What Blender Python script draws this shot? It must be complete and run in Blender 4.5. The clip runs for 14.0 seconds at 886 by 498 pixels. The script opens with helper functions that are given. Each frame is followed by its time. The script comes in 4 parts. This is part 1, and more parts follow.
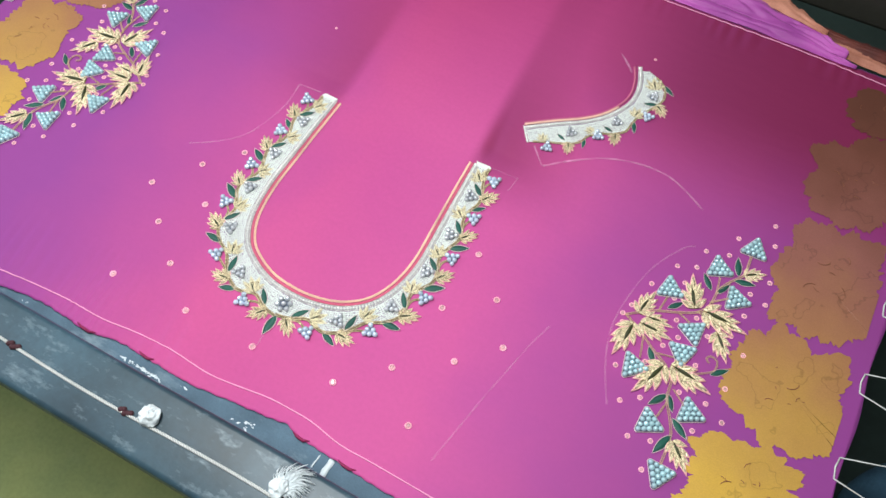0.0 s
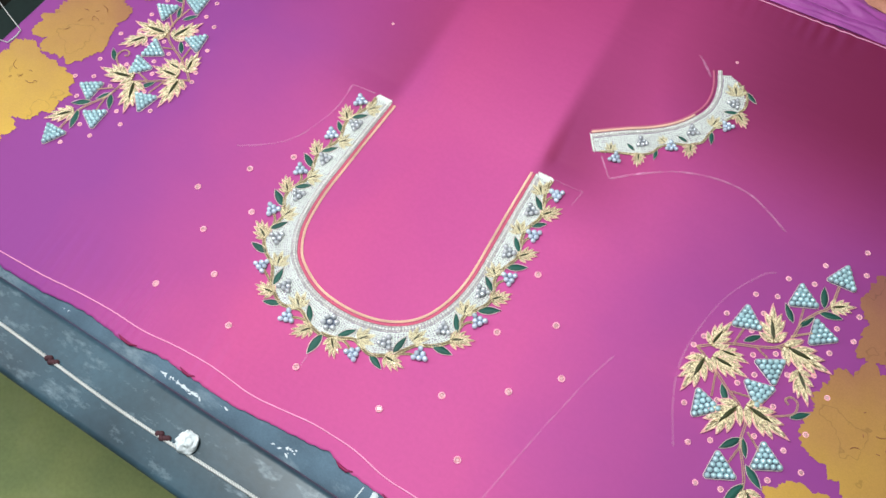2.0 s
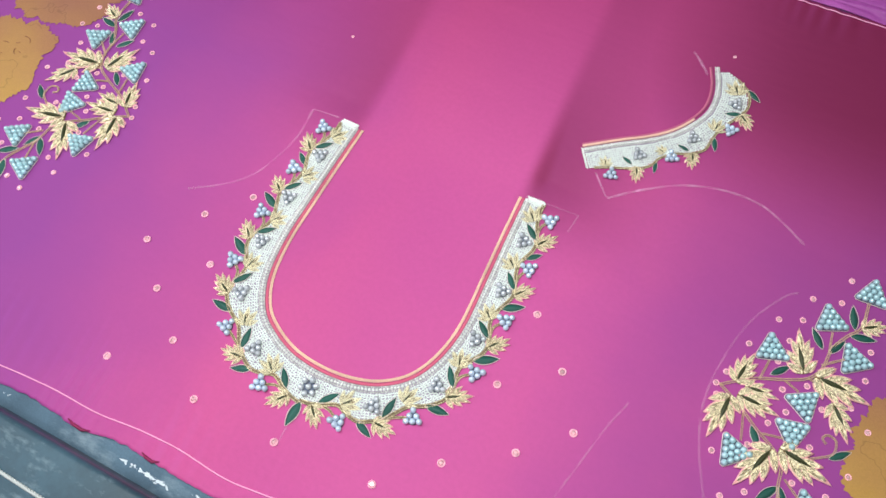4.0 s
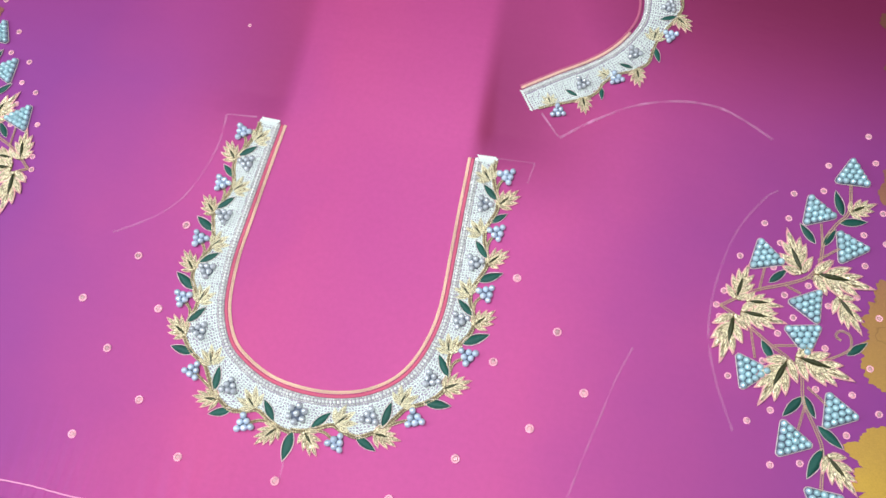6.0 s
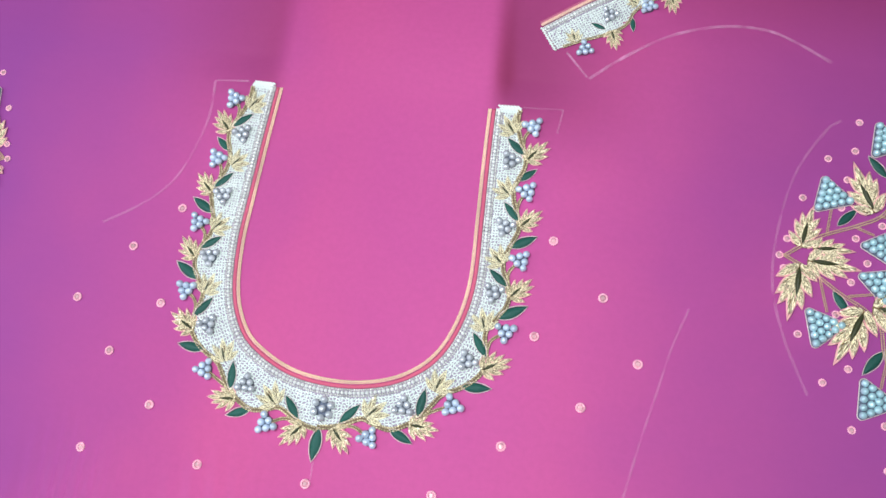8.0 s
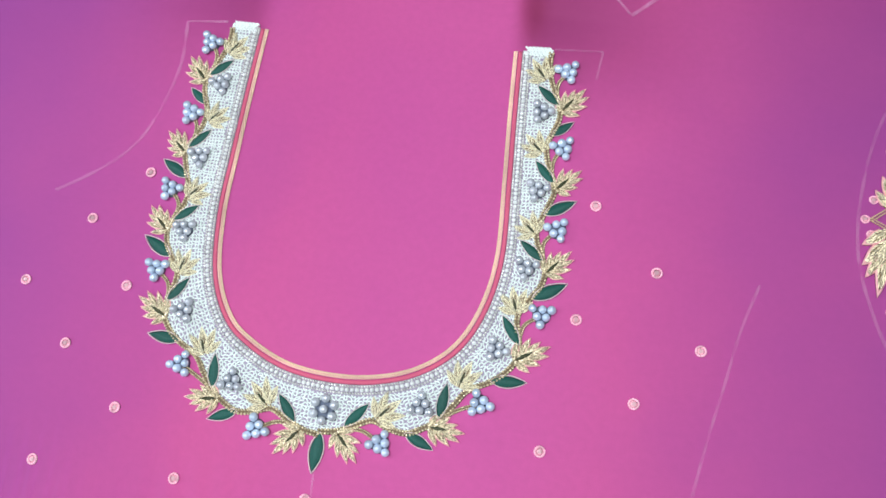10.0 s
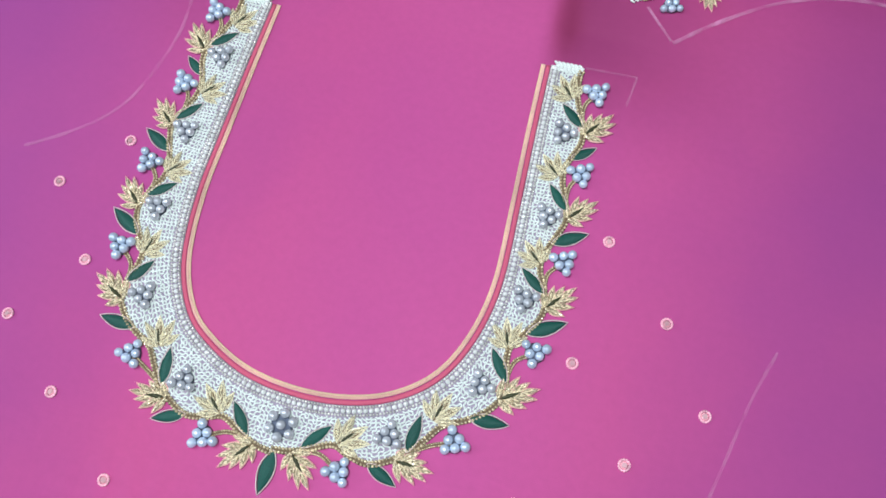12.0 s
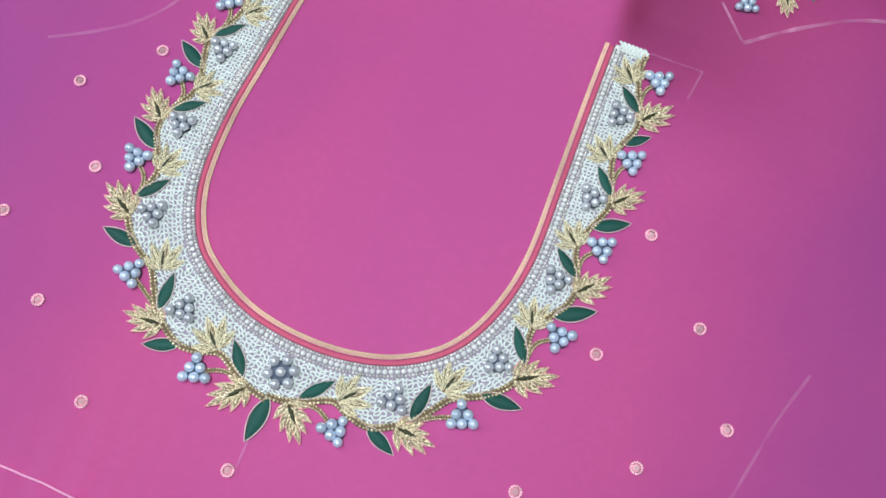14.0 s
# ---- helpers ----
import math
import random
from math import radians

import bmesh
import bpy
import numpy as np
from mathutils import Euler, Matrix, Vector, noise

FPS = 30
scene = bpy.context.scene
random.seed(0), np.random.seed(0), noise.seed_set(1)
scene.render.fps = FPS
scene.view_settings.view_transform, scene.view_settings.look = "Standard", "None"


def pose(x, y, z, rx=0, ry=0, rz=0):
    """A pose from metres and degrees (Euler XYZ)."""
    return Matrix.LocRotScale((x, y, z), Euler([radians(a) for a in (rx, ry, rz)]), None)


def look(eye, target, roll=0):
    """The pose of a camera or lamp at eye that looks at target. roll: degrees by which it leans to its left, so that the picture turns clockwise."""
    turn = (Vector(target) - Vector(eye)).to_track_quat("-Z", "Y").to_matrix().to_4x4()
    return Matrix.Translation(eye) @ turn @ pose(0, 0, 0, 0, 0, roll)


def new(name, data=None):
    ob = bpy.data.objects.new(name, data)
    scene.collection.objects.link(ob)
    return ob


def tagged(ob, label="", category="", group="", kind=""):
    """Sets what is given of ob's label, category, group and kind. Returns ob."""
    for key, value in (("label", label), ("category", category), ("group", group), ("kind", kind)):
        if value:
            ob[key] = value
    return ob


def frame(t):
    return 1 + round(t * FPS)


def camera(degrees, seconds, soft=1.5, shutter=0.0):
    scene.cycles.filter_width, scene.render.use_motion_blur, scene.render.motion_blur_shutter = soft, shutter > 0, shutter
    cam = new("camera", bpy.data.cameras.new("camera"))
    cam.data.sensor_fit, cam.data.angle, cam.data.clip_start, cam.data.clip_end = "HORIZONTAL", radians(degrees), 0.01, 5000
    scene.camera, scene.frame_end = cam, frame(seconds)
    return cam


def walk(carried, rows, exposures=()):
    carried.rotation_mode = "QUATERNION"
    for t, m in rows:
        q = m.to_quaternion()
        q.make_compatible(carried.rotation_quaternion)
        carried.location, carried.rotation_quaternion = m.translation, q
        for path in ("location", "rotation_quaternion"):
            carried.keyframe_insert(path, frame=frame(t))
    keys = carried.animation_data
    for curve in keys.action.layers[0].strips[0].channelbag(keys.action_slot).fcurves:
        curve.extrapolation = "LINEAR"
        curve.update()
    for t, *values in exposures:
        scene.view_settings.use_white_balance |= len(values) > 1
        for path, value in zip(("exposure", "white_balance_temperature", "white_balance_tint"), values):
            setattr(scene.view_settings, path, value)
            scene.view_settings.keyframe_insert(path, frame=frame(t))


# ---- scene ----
cam = camera(58.4, 14.0)
PATH = [
    (0, (0.262, -0.405, 0.64), (-0.19, 0.437, -1.117), 0.3),
    (0.5, (0.254, -0.394, 0.634), (-0.232, 0.424, -1.126), -2.1),
    (1, (0.245, -0.379, 0.629), (-0.25, 0.399, -1.146), -3.7),
    (1.5, (0.239, -0.366, 0.623), (-0.284, 0.379, -1.158), -4.9),
    (2, (0.233, -0.359, 0.617), (-0.308, 0.367, -1.167), -5.6),
    (2.5, (0.227, -0.342, 0.606), (-0.317, 0.366, -1.183), -6.0),
    (3, (0.224, -0.322, 0.592), (-0.339, 0.335, -1.211), -6.6),
    (3.5, (0.202, -0.308, 0.582), (-0.318, 0.39, -1.219), -5.7),
    (6, (0.163, -0.264, 0.541), (-0.152, 0.382, -1.325), -13.6),
    (6.5, (0.158, -0.254, 0.534), (-0.142, 0.357, -1.346), -15.4),
    (7, (0.153, -0.247, 0.52), (-0.147, 0.32, -1.375), -18.1),
    (7.5, (0.149, -0.24, 0.507), (-0.162, 0.302, -1.393), -20.4),
    (8, (0.14, -0.233, 0.493), (-0.174, 0.273, -1.416), -23.4),
    (8.5, (0.133, -0.23, 0.474), (-0.172, 0.254, -1.443), -24.2),
    (9, (0.122, -0.224, 0.452), (-0.164, 0.22, -1.477), -25.8),
    (11.5, (0.098, -0.221, 0.383), (-0.144, 0.3, -1.532), -12.3),
    (12, (0.099, -0.216, 0.377), (-0.146, 0.311, -1.537), -9.7),
    (12.5, (0.095, -0.22, 0.369), (-0.132, 0.318, -1.544), -5.6),
    (13, (0.084, -0.224, 0.359), (-0.137, 0.301, -1.558), -2.1),
    (13.5, (0.08, -0.233, 0.352), (-0.127, 0.343, -1.552), 3.1),
    (14, (0.077, -0.235, 0.351), (-0.11, 0.316, -1.562), 5.2),
]
walk(cam, [(t, look(eye, target, roll)) for t, eye, target, roll in PATH],
     exposures=((0.0, 0.07, 6400, 10), (3.5, 0.03, 6350, 10), (6.0, 0.0, 6100, 11), (9.0, -0.08, 5950, 11), (11.5, -0.2, 5850, 11), (14.0, -0.33, 5900, 10)))

# ---- world and light ----
world = bpy.data.worlds.new("world")
scene.world = world
world.use_nodes = True
wn = world.node_tree.nodes
sky = wn.new("ShaderNodeTexSky")
sky.sky_type, sky.sun_disc, sky.sun_elevation, sky.sun_rotation = "NISHITA", False, radians(40), radians(250)
wn["Background"].inputs["Strength"].default_value = 0.12
world.node_tree.links.new(sky.outputs["Color"], wn["Background"].inputs["Color"])


def area(name, m, sx, sy, watts, color):
    lamp = bpy.data.lights.new(name, "AREA")
    lamp.shape, lamp.size, lamp.size_y, lamp.energy, lamp.color = "RECTANGLE", sx, sy, watts, color
    ob = new(name, lamp)
    ob.matrix_world = m
    return ob


# unseen window assumed on the left, where the silk's sheen points
area("assumed_window_light", look((-1.44, -0.35, 1.05), (0.0, -0.1, 0.0)), 1.0, 1.0, 9, (0.95, 0.98, 1.0))
# added lamp, unseen; set low over the cloth for its bright middle and falloff
area("added_overhead_light", look((-0.02, -0.22, 1.05), (0.0, -0.2, 0.0)), 0.7, 0.08, 14.8, (0.97, 1.0, 0.98))


# ---- materials ----
def srgb(r, g, b):
    return tuple((c / 255 / 12.92 if c <= 10 else ((c / 255 + 0.055) / 1.055) ** 2.4) for c in (r, g, b)) + (1,)


def material(name, color, rough=0.6, metal=0.0, vary=0.12, scale=30.0, fine=600.0, bump=0.2, dist=0.0004,
             island=0.0, obj=0.0, sheen=0.0, sheen_tint=(1, 1, 1, 1), second=None, coat=0.0):
    """Colour varied at a coarse and a fine scale, with fine relief."""
    m = bpy.data.materials.new(name)
    m.use_nodes = True
    n, l = m.node_tree.nodes, m.node_tree.links
    b = n["Principled BSDF"]
    co = n.new("ShaderNodeTexCoord")
    big, small = n.new("ShaderNodeTexNoise"), n.new("ShaderNodeTexNoise")
    big.inputs["Scale"].default_value, small.inputs["Scale"].default_value = scale, fine
    big.inputs["Detail"].default_value = 4
    l.new(co.outputs["Object"], big.inputs["Vector"])
    l.new(co.outputs["Object"], small.inputs["Vector"])
    mix = n.new("ShaderNodeMix")
    mix.data_type = "RGBA"
    other = second or tuple(c * 0.6 for c in color[:3]) + (1,)
    mix.inputs["A"].default_value, mix.inputs["B"].default_value = color, other
    ramp = n.new("ShaderNodeMapRange")
    ramp.inputs["From Min"].default_value, ramp.inputs["From Max"].default_value = 0.35, 0.7
    ramp.inputs["To Max"].default_value = vary * 3 if second is None else 1.0
    l.new(big.outputs["Fac"], ramp.inputs["Value"])
    l.new(ramp.outputs["Result"], mix.inputs["Factor"])
    hsv = n.new("ShaderNodeHueSaturation")
    l.new(mix.outputs["Result"], hsv.inputs["Color"])
    val = n.new("ShaderNodeMapRange")
    val.inputs["To Min"].default_value, val.inputs["To Max"].default_value = 1 - vary, 1 + vary
    l.new(small.outputs["Fac"], val.inputs["Value"])
    last = val.outputs["Result"]
    for amount, node, out in ((island, "ShaderNodeNewGeometry", "Random Per Island"), (obj, "ShaderNodeObjectInfo", "Random")):
        if amount:
            src, rng, mul = n.new(node), n.new("ShaderNodeMapRange"), n.new("ShaderNodeMath")
            rng.inputs["To Min"].default_value, rng.inputs["To Max"].default_value = 1 - amount, 1 + amount
            mul.operation = "MULTIPLY"
            l.new(src.outputs[out], rng.inputs["Value"])
            l.new(rng.outputs["Result"], mul.inputs[0])
            l.new(last, mul.inputs[1])
            last = mul.outputs["Value"]
    l.new(last, hsv.inputs["Value"])
    l.new(hsv.outputs["Color"], b.inputs["Base Color"])
    b.inputs["Roughness"].default_value, b.inputs["Metallic"].default_value = rough, metal
    b.inputs["Coat Weight"].default_value = coat
    if sheen:
        b.inputs["Sheen Weight"].default_value, b.inputs["Sheen Roughness"].default_value = sheen, 0.45
        b.inputs["Sheen Tint"].default_value = sheen_tint
    if bump:
        bp = n.new("ShaderNodeBump")
        bp.inputs["Strength"].default_value, bp.inputs["Distance"].default_value = bump, dist
        l.new(small.outputs["Fac"], bp.inputs["Height"])
        l.new(bp.outputs["Normal"], b.inputs["Normal"])
    return m


def silk_material():
    """Shot silk: pink cloth that turns violet towards its borders, with a fine woven relief and a violet thread gloss."""
    m = material("shot_silk", srgb(190, 77, 134), rough=0.72, vary=0.07, scale=6, fine=240, bump=0, sheen=0.2,
                 sheen_tint=srgb(190, 140, 255), second=srgb(182, 71, 133))
    n, l = m.node_tree.nodes, m.node_tree.links
    b, co, out = n["Principled BSDF"], n["Texture Coordinate"], n["Material Output"]
    b.inputs["Specular IOR Level"].default_value = 0.3
    # violet weft towards both selvedges; part of it stands in for view-dependent sheen
    sep, ab, add0, rng, mix = n.new("ShaderNodeSeparateXYZ"), n.new("ShaderNodeMath"), n.new("ShaderNodeMath"), n.new("ShaderNodeMapRange"), n.new("ShaderNodeMix")
    big = n["Noise Texture"]
    l.new(co.outputs["Object"], sep.inputs[0])
    ab.operation = "ABSOLUTE"
    shift = n.new("ShaderNodeMath")
    shift.operation = "SUBTRACT"
    shift.inputs[1].default_value = 0.05
    l.new(sep.outputs["X"], shift.inputs[0])
    l.new(shift.outputs["Value"], ab.inputs[0])
    add0.operation = "MULTIPLY_ADD"
    l.new(big.outputs["Fac"], add0.inputs[0])
    add0.inputs[1].default_value = 0.16
    l.new(ab.outputs["Value"], add0.inputs[2])
    rng.inputs["From Min"].default_value, rng.inputs["From Max"].default_value = 0.17, 0.40
    l.new(add0.outputs["Value"], rng.inputs["Value"])
    mix.data_type = "RGBA"
    old = b.inputs["Base Color"].links[0].from_socket
    l.new(rng.outputs["Result"], mix.inputs["Factor"])
    l.new(old, mix.inputs["A"])
    mix.inputs["B"].default_value = srgb(142, 62, 138)
    # redder and darker towards the far hem, painting the weaker light there
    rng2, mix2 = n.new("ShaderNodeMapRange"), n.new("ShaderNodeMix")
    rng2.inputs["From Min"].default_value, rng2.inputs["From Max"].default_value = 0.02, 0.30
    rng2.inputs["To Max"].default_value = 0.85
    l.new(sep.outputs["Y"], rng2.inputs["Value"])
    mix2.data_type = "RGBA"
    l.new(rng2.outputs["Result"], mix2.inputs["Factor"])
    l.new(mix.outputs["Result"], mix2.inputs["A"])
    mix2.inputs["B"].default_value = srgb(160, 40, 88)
    # shade painted in crimson beside the two creases running on from the neckline ends
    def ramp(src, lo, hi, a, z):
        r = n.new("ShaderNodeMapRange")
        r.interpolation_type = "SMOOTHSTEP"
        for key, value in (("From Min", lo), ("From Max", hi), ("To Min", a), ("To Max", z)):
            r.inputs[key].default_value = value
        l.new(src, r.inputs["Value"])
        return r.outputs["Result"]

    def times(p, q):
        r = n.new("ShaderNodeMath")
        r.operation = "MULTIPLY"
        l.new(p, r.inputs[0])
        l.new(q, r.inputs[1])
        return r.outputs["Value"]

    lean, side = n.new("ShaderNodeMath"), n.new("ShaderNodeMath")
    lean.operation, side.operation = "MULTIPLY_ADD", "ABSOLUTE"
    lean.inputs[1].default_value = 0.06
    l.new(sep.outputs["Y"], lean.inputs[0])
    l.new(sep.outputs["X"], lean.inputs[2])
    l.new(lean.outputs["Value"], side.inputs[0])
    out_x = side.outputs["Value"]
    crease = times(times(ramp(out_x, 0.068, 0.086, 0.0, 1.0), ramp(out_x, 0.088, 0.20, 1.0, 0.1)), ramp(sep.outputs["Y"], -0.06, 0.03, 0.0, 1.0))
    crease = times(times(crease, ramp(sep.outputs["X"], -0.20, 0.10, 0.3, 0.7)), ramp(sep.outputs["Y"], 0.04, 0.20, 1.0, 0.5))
    # shadowed far right corner, also darkened by colour
    corner_shade = times(ramp(sep.outputs["X"], 0.03, 0.26, 0.0, 0.85), ramp(sep.outputs["Y"], 0.03, 0.20, 0.0, 1.0))
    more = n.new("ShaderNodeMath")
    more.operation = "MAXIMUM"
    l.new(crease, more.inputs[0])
    l.new(corner_shade, more.inputs[1])
    painted_shade = more.outputs["Value"]
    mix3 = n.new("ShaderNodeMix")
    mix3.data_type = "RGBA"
    l.new(painted_shade, mix3.inputs["Factor"])
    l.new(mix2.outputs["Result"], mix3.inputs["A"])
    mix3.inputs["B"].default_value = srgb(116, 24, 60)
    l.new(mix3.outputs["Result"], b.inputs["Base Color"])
    waves = []
    for axis in ("X", "Y"):
        w = n.new("ShaderNodeTexWave")
        w.bands_direction = axis
        w.inputs["Scale"].default_value, w.inputs["Distortion"].default_value = 420, 1.5
        l.new(co.outputs["Object"], w.inputs["Vector"])
        waves.append(w)
    add = n.new("ShaderNodeMath")
    l.new(waves[0].outputs["Fac"], add.inputs[0])
    l.new(waves[1].outputs["Fac"], add.inputs[1])
    bp = n.new("ShaderNodeBump")
    bp.inputs["Strength"].default_value, bp.inputs["Distance"].default_value = 0.07, 0.0002
    broad, wavy, stretch = n.new("ShaderNodeTexNoise"), n.new("ShaderNodeBump"), n.new("ShaderNodeMapping")
    stretch.inputs["Scale"].default_value = (9.0, 26.0, 1.0)
    broad.inputs["Scale"].default_value, broad.inputs["Detail"].default_value = 1.0, 4
    l.new(co.outputs["Object"], stretch.inputs["Vector"])
    l.new(stretch.outputs["Vector"], broad.inputs["Vector"])
    wavy.inputs["Strength"].default_value, wavy.inputs["Distance"].default_value = 0.35, 0.004
    l.new(broad.outputs["Fac"], wavy.inputs["Height"])
    l.new(wavy.outputs["Normal"], bp.inputs["Normal"])
    l.new(add.outputs["Value"], bp.inputs["Height"])
    l.new(bp.outputs["Normal"], b.inputs["Normal"])
    gloss, tan, both_sh = n.new("ShaderNodeBsdfAnisotropic"), n.new("ShaderNodeCombineXYZ"), n.new("ShaderNodeMixShader")
    tan.inputs[0].default_value = 1.0
    gloss.inputs["Color"].default_value = srgb(190, 130, 235)
    gloss.inputs["Roughness"].default_value, gloss.inputs["Anisotropy"].default_value = 0.6, 0.6
    l.new(tan.outputs[0], gloss.inputs["Tangent"])
    both_sh.inputs[0].default_value = 0.03
    l.new(b.outputs[0], both_sh.inputs[1])
    l.new(gloss.outputs[0], both_sh.inputs[2])
    l.new(both_sh.outputs[0], out.inputs["Surface"])
    return m


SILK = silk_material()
SILK_DARK = material("silk_frayed", srgb(138, 26, 78), rough=0.7, vary=0.2, fine=300)
PURPLE = material("purple_silk", srgb(186, 86, 176), rough=0.6, vary=0.12, scale=18, sheen=0.15, second=srgb(150, 62, 146))


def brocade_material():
    """Woven brocade that runs from gold at one hem to mauve brown at the other, with fine brown figure lines."""
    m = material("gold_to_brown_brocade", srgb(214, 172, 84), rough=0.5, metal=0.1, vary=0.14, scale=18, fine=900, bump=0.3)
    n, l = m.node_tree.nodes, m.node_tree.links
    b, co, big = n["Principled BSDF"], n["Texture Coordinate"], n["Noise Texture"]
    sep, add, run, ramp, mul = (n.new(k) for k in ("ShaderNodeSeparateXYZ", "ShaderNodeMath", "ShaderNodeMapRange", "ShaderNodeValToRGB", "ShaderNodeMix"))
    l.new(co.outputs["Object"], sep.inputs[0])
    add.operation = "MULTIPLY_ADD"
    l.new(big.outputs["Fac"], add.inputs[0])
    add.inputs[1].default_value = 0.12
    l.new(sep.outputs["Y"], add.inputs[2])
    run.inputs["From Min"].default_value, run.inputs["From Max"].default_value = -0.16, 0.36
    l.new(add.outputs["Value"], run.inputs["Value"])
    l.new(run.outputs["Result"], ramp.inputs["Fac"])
    # own gold and tan; the dark far stops also paint the dimmer light there
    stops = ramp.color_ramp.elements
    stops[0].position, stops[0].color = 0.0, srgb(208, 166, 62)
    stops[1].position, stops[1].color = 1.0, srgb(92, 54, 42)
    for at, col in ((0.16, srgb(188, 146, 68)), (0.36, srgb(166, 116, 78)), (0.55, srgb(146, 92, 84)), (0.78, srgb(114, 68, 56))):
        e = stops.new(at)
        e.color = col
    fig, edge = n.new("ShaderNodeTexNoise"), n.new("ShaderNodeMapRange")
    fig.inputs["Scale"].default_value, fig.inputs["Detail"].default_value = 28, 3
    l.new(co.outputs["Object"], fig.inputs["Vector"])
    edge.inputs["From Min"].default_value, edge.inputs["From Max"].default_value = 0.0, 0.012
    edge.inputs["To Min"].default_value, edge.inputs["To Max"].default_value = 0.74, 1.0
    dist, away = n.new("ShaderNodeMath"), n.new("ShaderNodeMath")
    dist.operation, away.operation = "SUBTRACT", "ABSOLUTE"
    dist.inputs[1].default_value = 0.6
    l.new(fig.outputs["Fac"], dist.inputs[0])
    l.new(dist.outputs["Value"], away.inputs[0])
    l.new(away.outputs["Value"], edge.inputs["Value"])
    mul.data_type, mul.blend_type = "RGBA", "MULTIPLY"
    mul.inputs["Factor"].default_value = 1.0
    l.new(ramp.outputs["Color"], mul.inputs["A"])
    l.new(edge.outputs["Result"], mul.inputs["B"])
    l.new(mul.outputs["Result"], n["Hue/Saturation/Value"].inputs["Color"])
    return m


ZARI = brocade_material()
RUST = material("rust_silk", srgb(104, 46, 36), rough=0.7, vary=0.2, scale=30, second=srgb(66, 26, 26))
ZARI_LINE = material("brown_brocade_thread", srgb(150, 96, 70), rough=0.7, vary=0.2, fine=900)
ORANGE = material("peach_silk", srgb(196, 134, 112), rough=0.7, vary=0.2, scale=26, second=srgb(140, 80, 62))
GOLD = material("gold_bugle_beads", srgb(246, 230, 192), rough=0.22, metal=0.25, vary=0.1, island=0.55, bump=0, coat=1.0)
GOLD_DARK = material("old_gold_ground", srgb(138, 108, 66), rough=0.6, metal=0.1, vary=0.2, fine=900)
GOLD_PALE = material("pale_gold_beads", srgb(246, 236, 200), rough=0.28, metal=0.1, vary=0.1, island=0.4, bump=0, coat=0.5)
GOLD_BEAD = material("antique_gold_beads", srgb(216, 200, 162), rough=0.22, metal=0.3, vary=0.1, island=0.35, bump=0, coat=0.5)
BEADCORE = material("brown_bead_core", srgb(112, 92, 66), rough=0.7, vary=0.15, fine=900)
PINKCORD = material("pinkish_gold_cord", srgb(248, 186, 184), rough=0.45, metal=0.15, vary=0.15, fine=1500, bump=0.4)
CREAM = material("cream_zari_cord", srgb(242, 196, 178), rough=0.5, metal=0.05, vary=0.25, fine=1600, bump=0.5)
ZARICORD = material("pale_gold_zari_cord", srgb(242, 212, 178), rough=0.4, metal=0.1, vary=0.25, fine=1600, bump=0.5)
RED = material("coral_red_piping", srgb(200, 86, 116), rough=0.75, vary=0.1, fine=900)
GREEN = material("dark_green_velvet", srgb(8, 82, 70), rough=0.55, vary=0.2, fine=1400, bump=0.4, obj=0.15)
DARKVEIN = material("dark_olive_thread", srgb(52, 56, 24), rough=0.5, vary=0.2, fine=1400)
PEARL = material("grey_pearl", srgb(204, 208, 214), rough=0.24, metal=0.4, vary=0.04, obj=0.1, bump=0, coat=0.6)
PEARL_BLUE = material("pale_blue_pearl", srgb(184, 218, 226), rough=0.22, metal=0.3, vary=0.04, obj=0.12, bump=0, coat=0.6)
PEARL_SKY = material("lavender_blue_pearl", srgb(204, 219, 238), rough=0.22, metal=0.3, vary=0.04, obj=0.14, bump=0, coat=0.6)
PEARL_WHITE = material("white_pearl", srgb(232, 233, 230), rough=0.18, metal=0.12, vary=0.04, obj=0.08, bump=0, coat=0.5)
SILVER = material("silver_beads", srgb(226, 224, 218), rough=0.25, metal=0.2, vary=0.06, island=0.3, bump=0)
WHITE = material("white_thread", srgb(230, 237, 231), rough=0.5, vary=0.05, fine=1500, bump=0.3, island=0.08)
BACKING = material("pale_backing", srgb(154, 144, 160), rough=0.8, vary=0.15, scale=120, fine=900, second=srgb(160, 148, 164))
PEARL_GROUND = material("slate_gap_ground", srgb(96, 104, 122), rough=0.8, vary=0.15, scale=120, fine=900)
SILVERCORD = material("silver_pink_cord", srgb(222, 204, 200), rough=0.4, metal=0.25, vary=0.15, fine=1500, bump=0.4)
TWIGCORD = material("tan_gold_cord", srgb(214, 180, 150), rough=0.45, metal=0.2, vary=0.15, fine=1500, bump=0.4)
CRYSTAL = material("pink_crystal", srgb(250, 204, 210), rough=0.08, metal=0.4, vary=0.05, obj=0.2, bump=0, coat=1.0)
RING = material("pink_thread_ring", srgb(250, 190, 206), rough=0.45, vary=0.12, fine=1500, island=0.3)


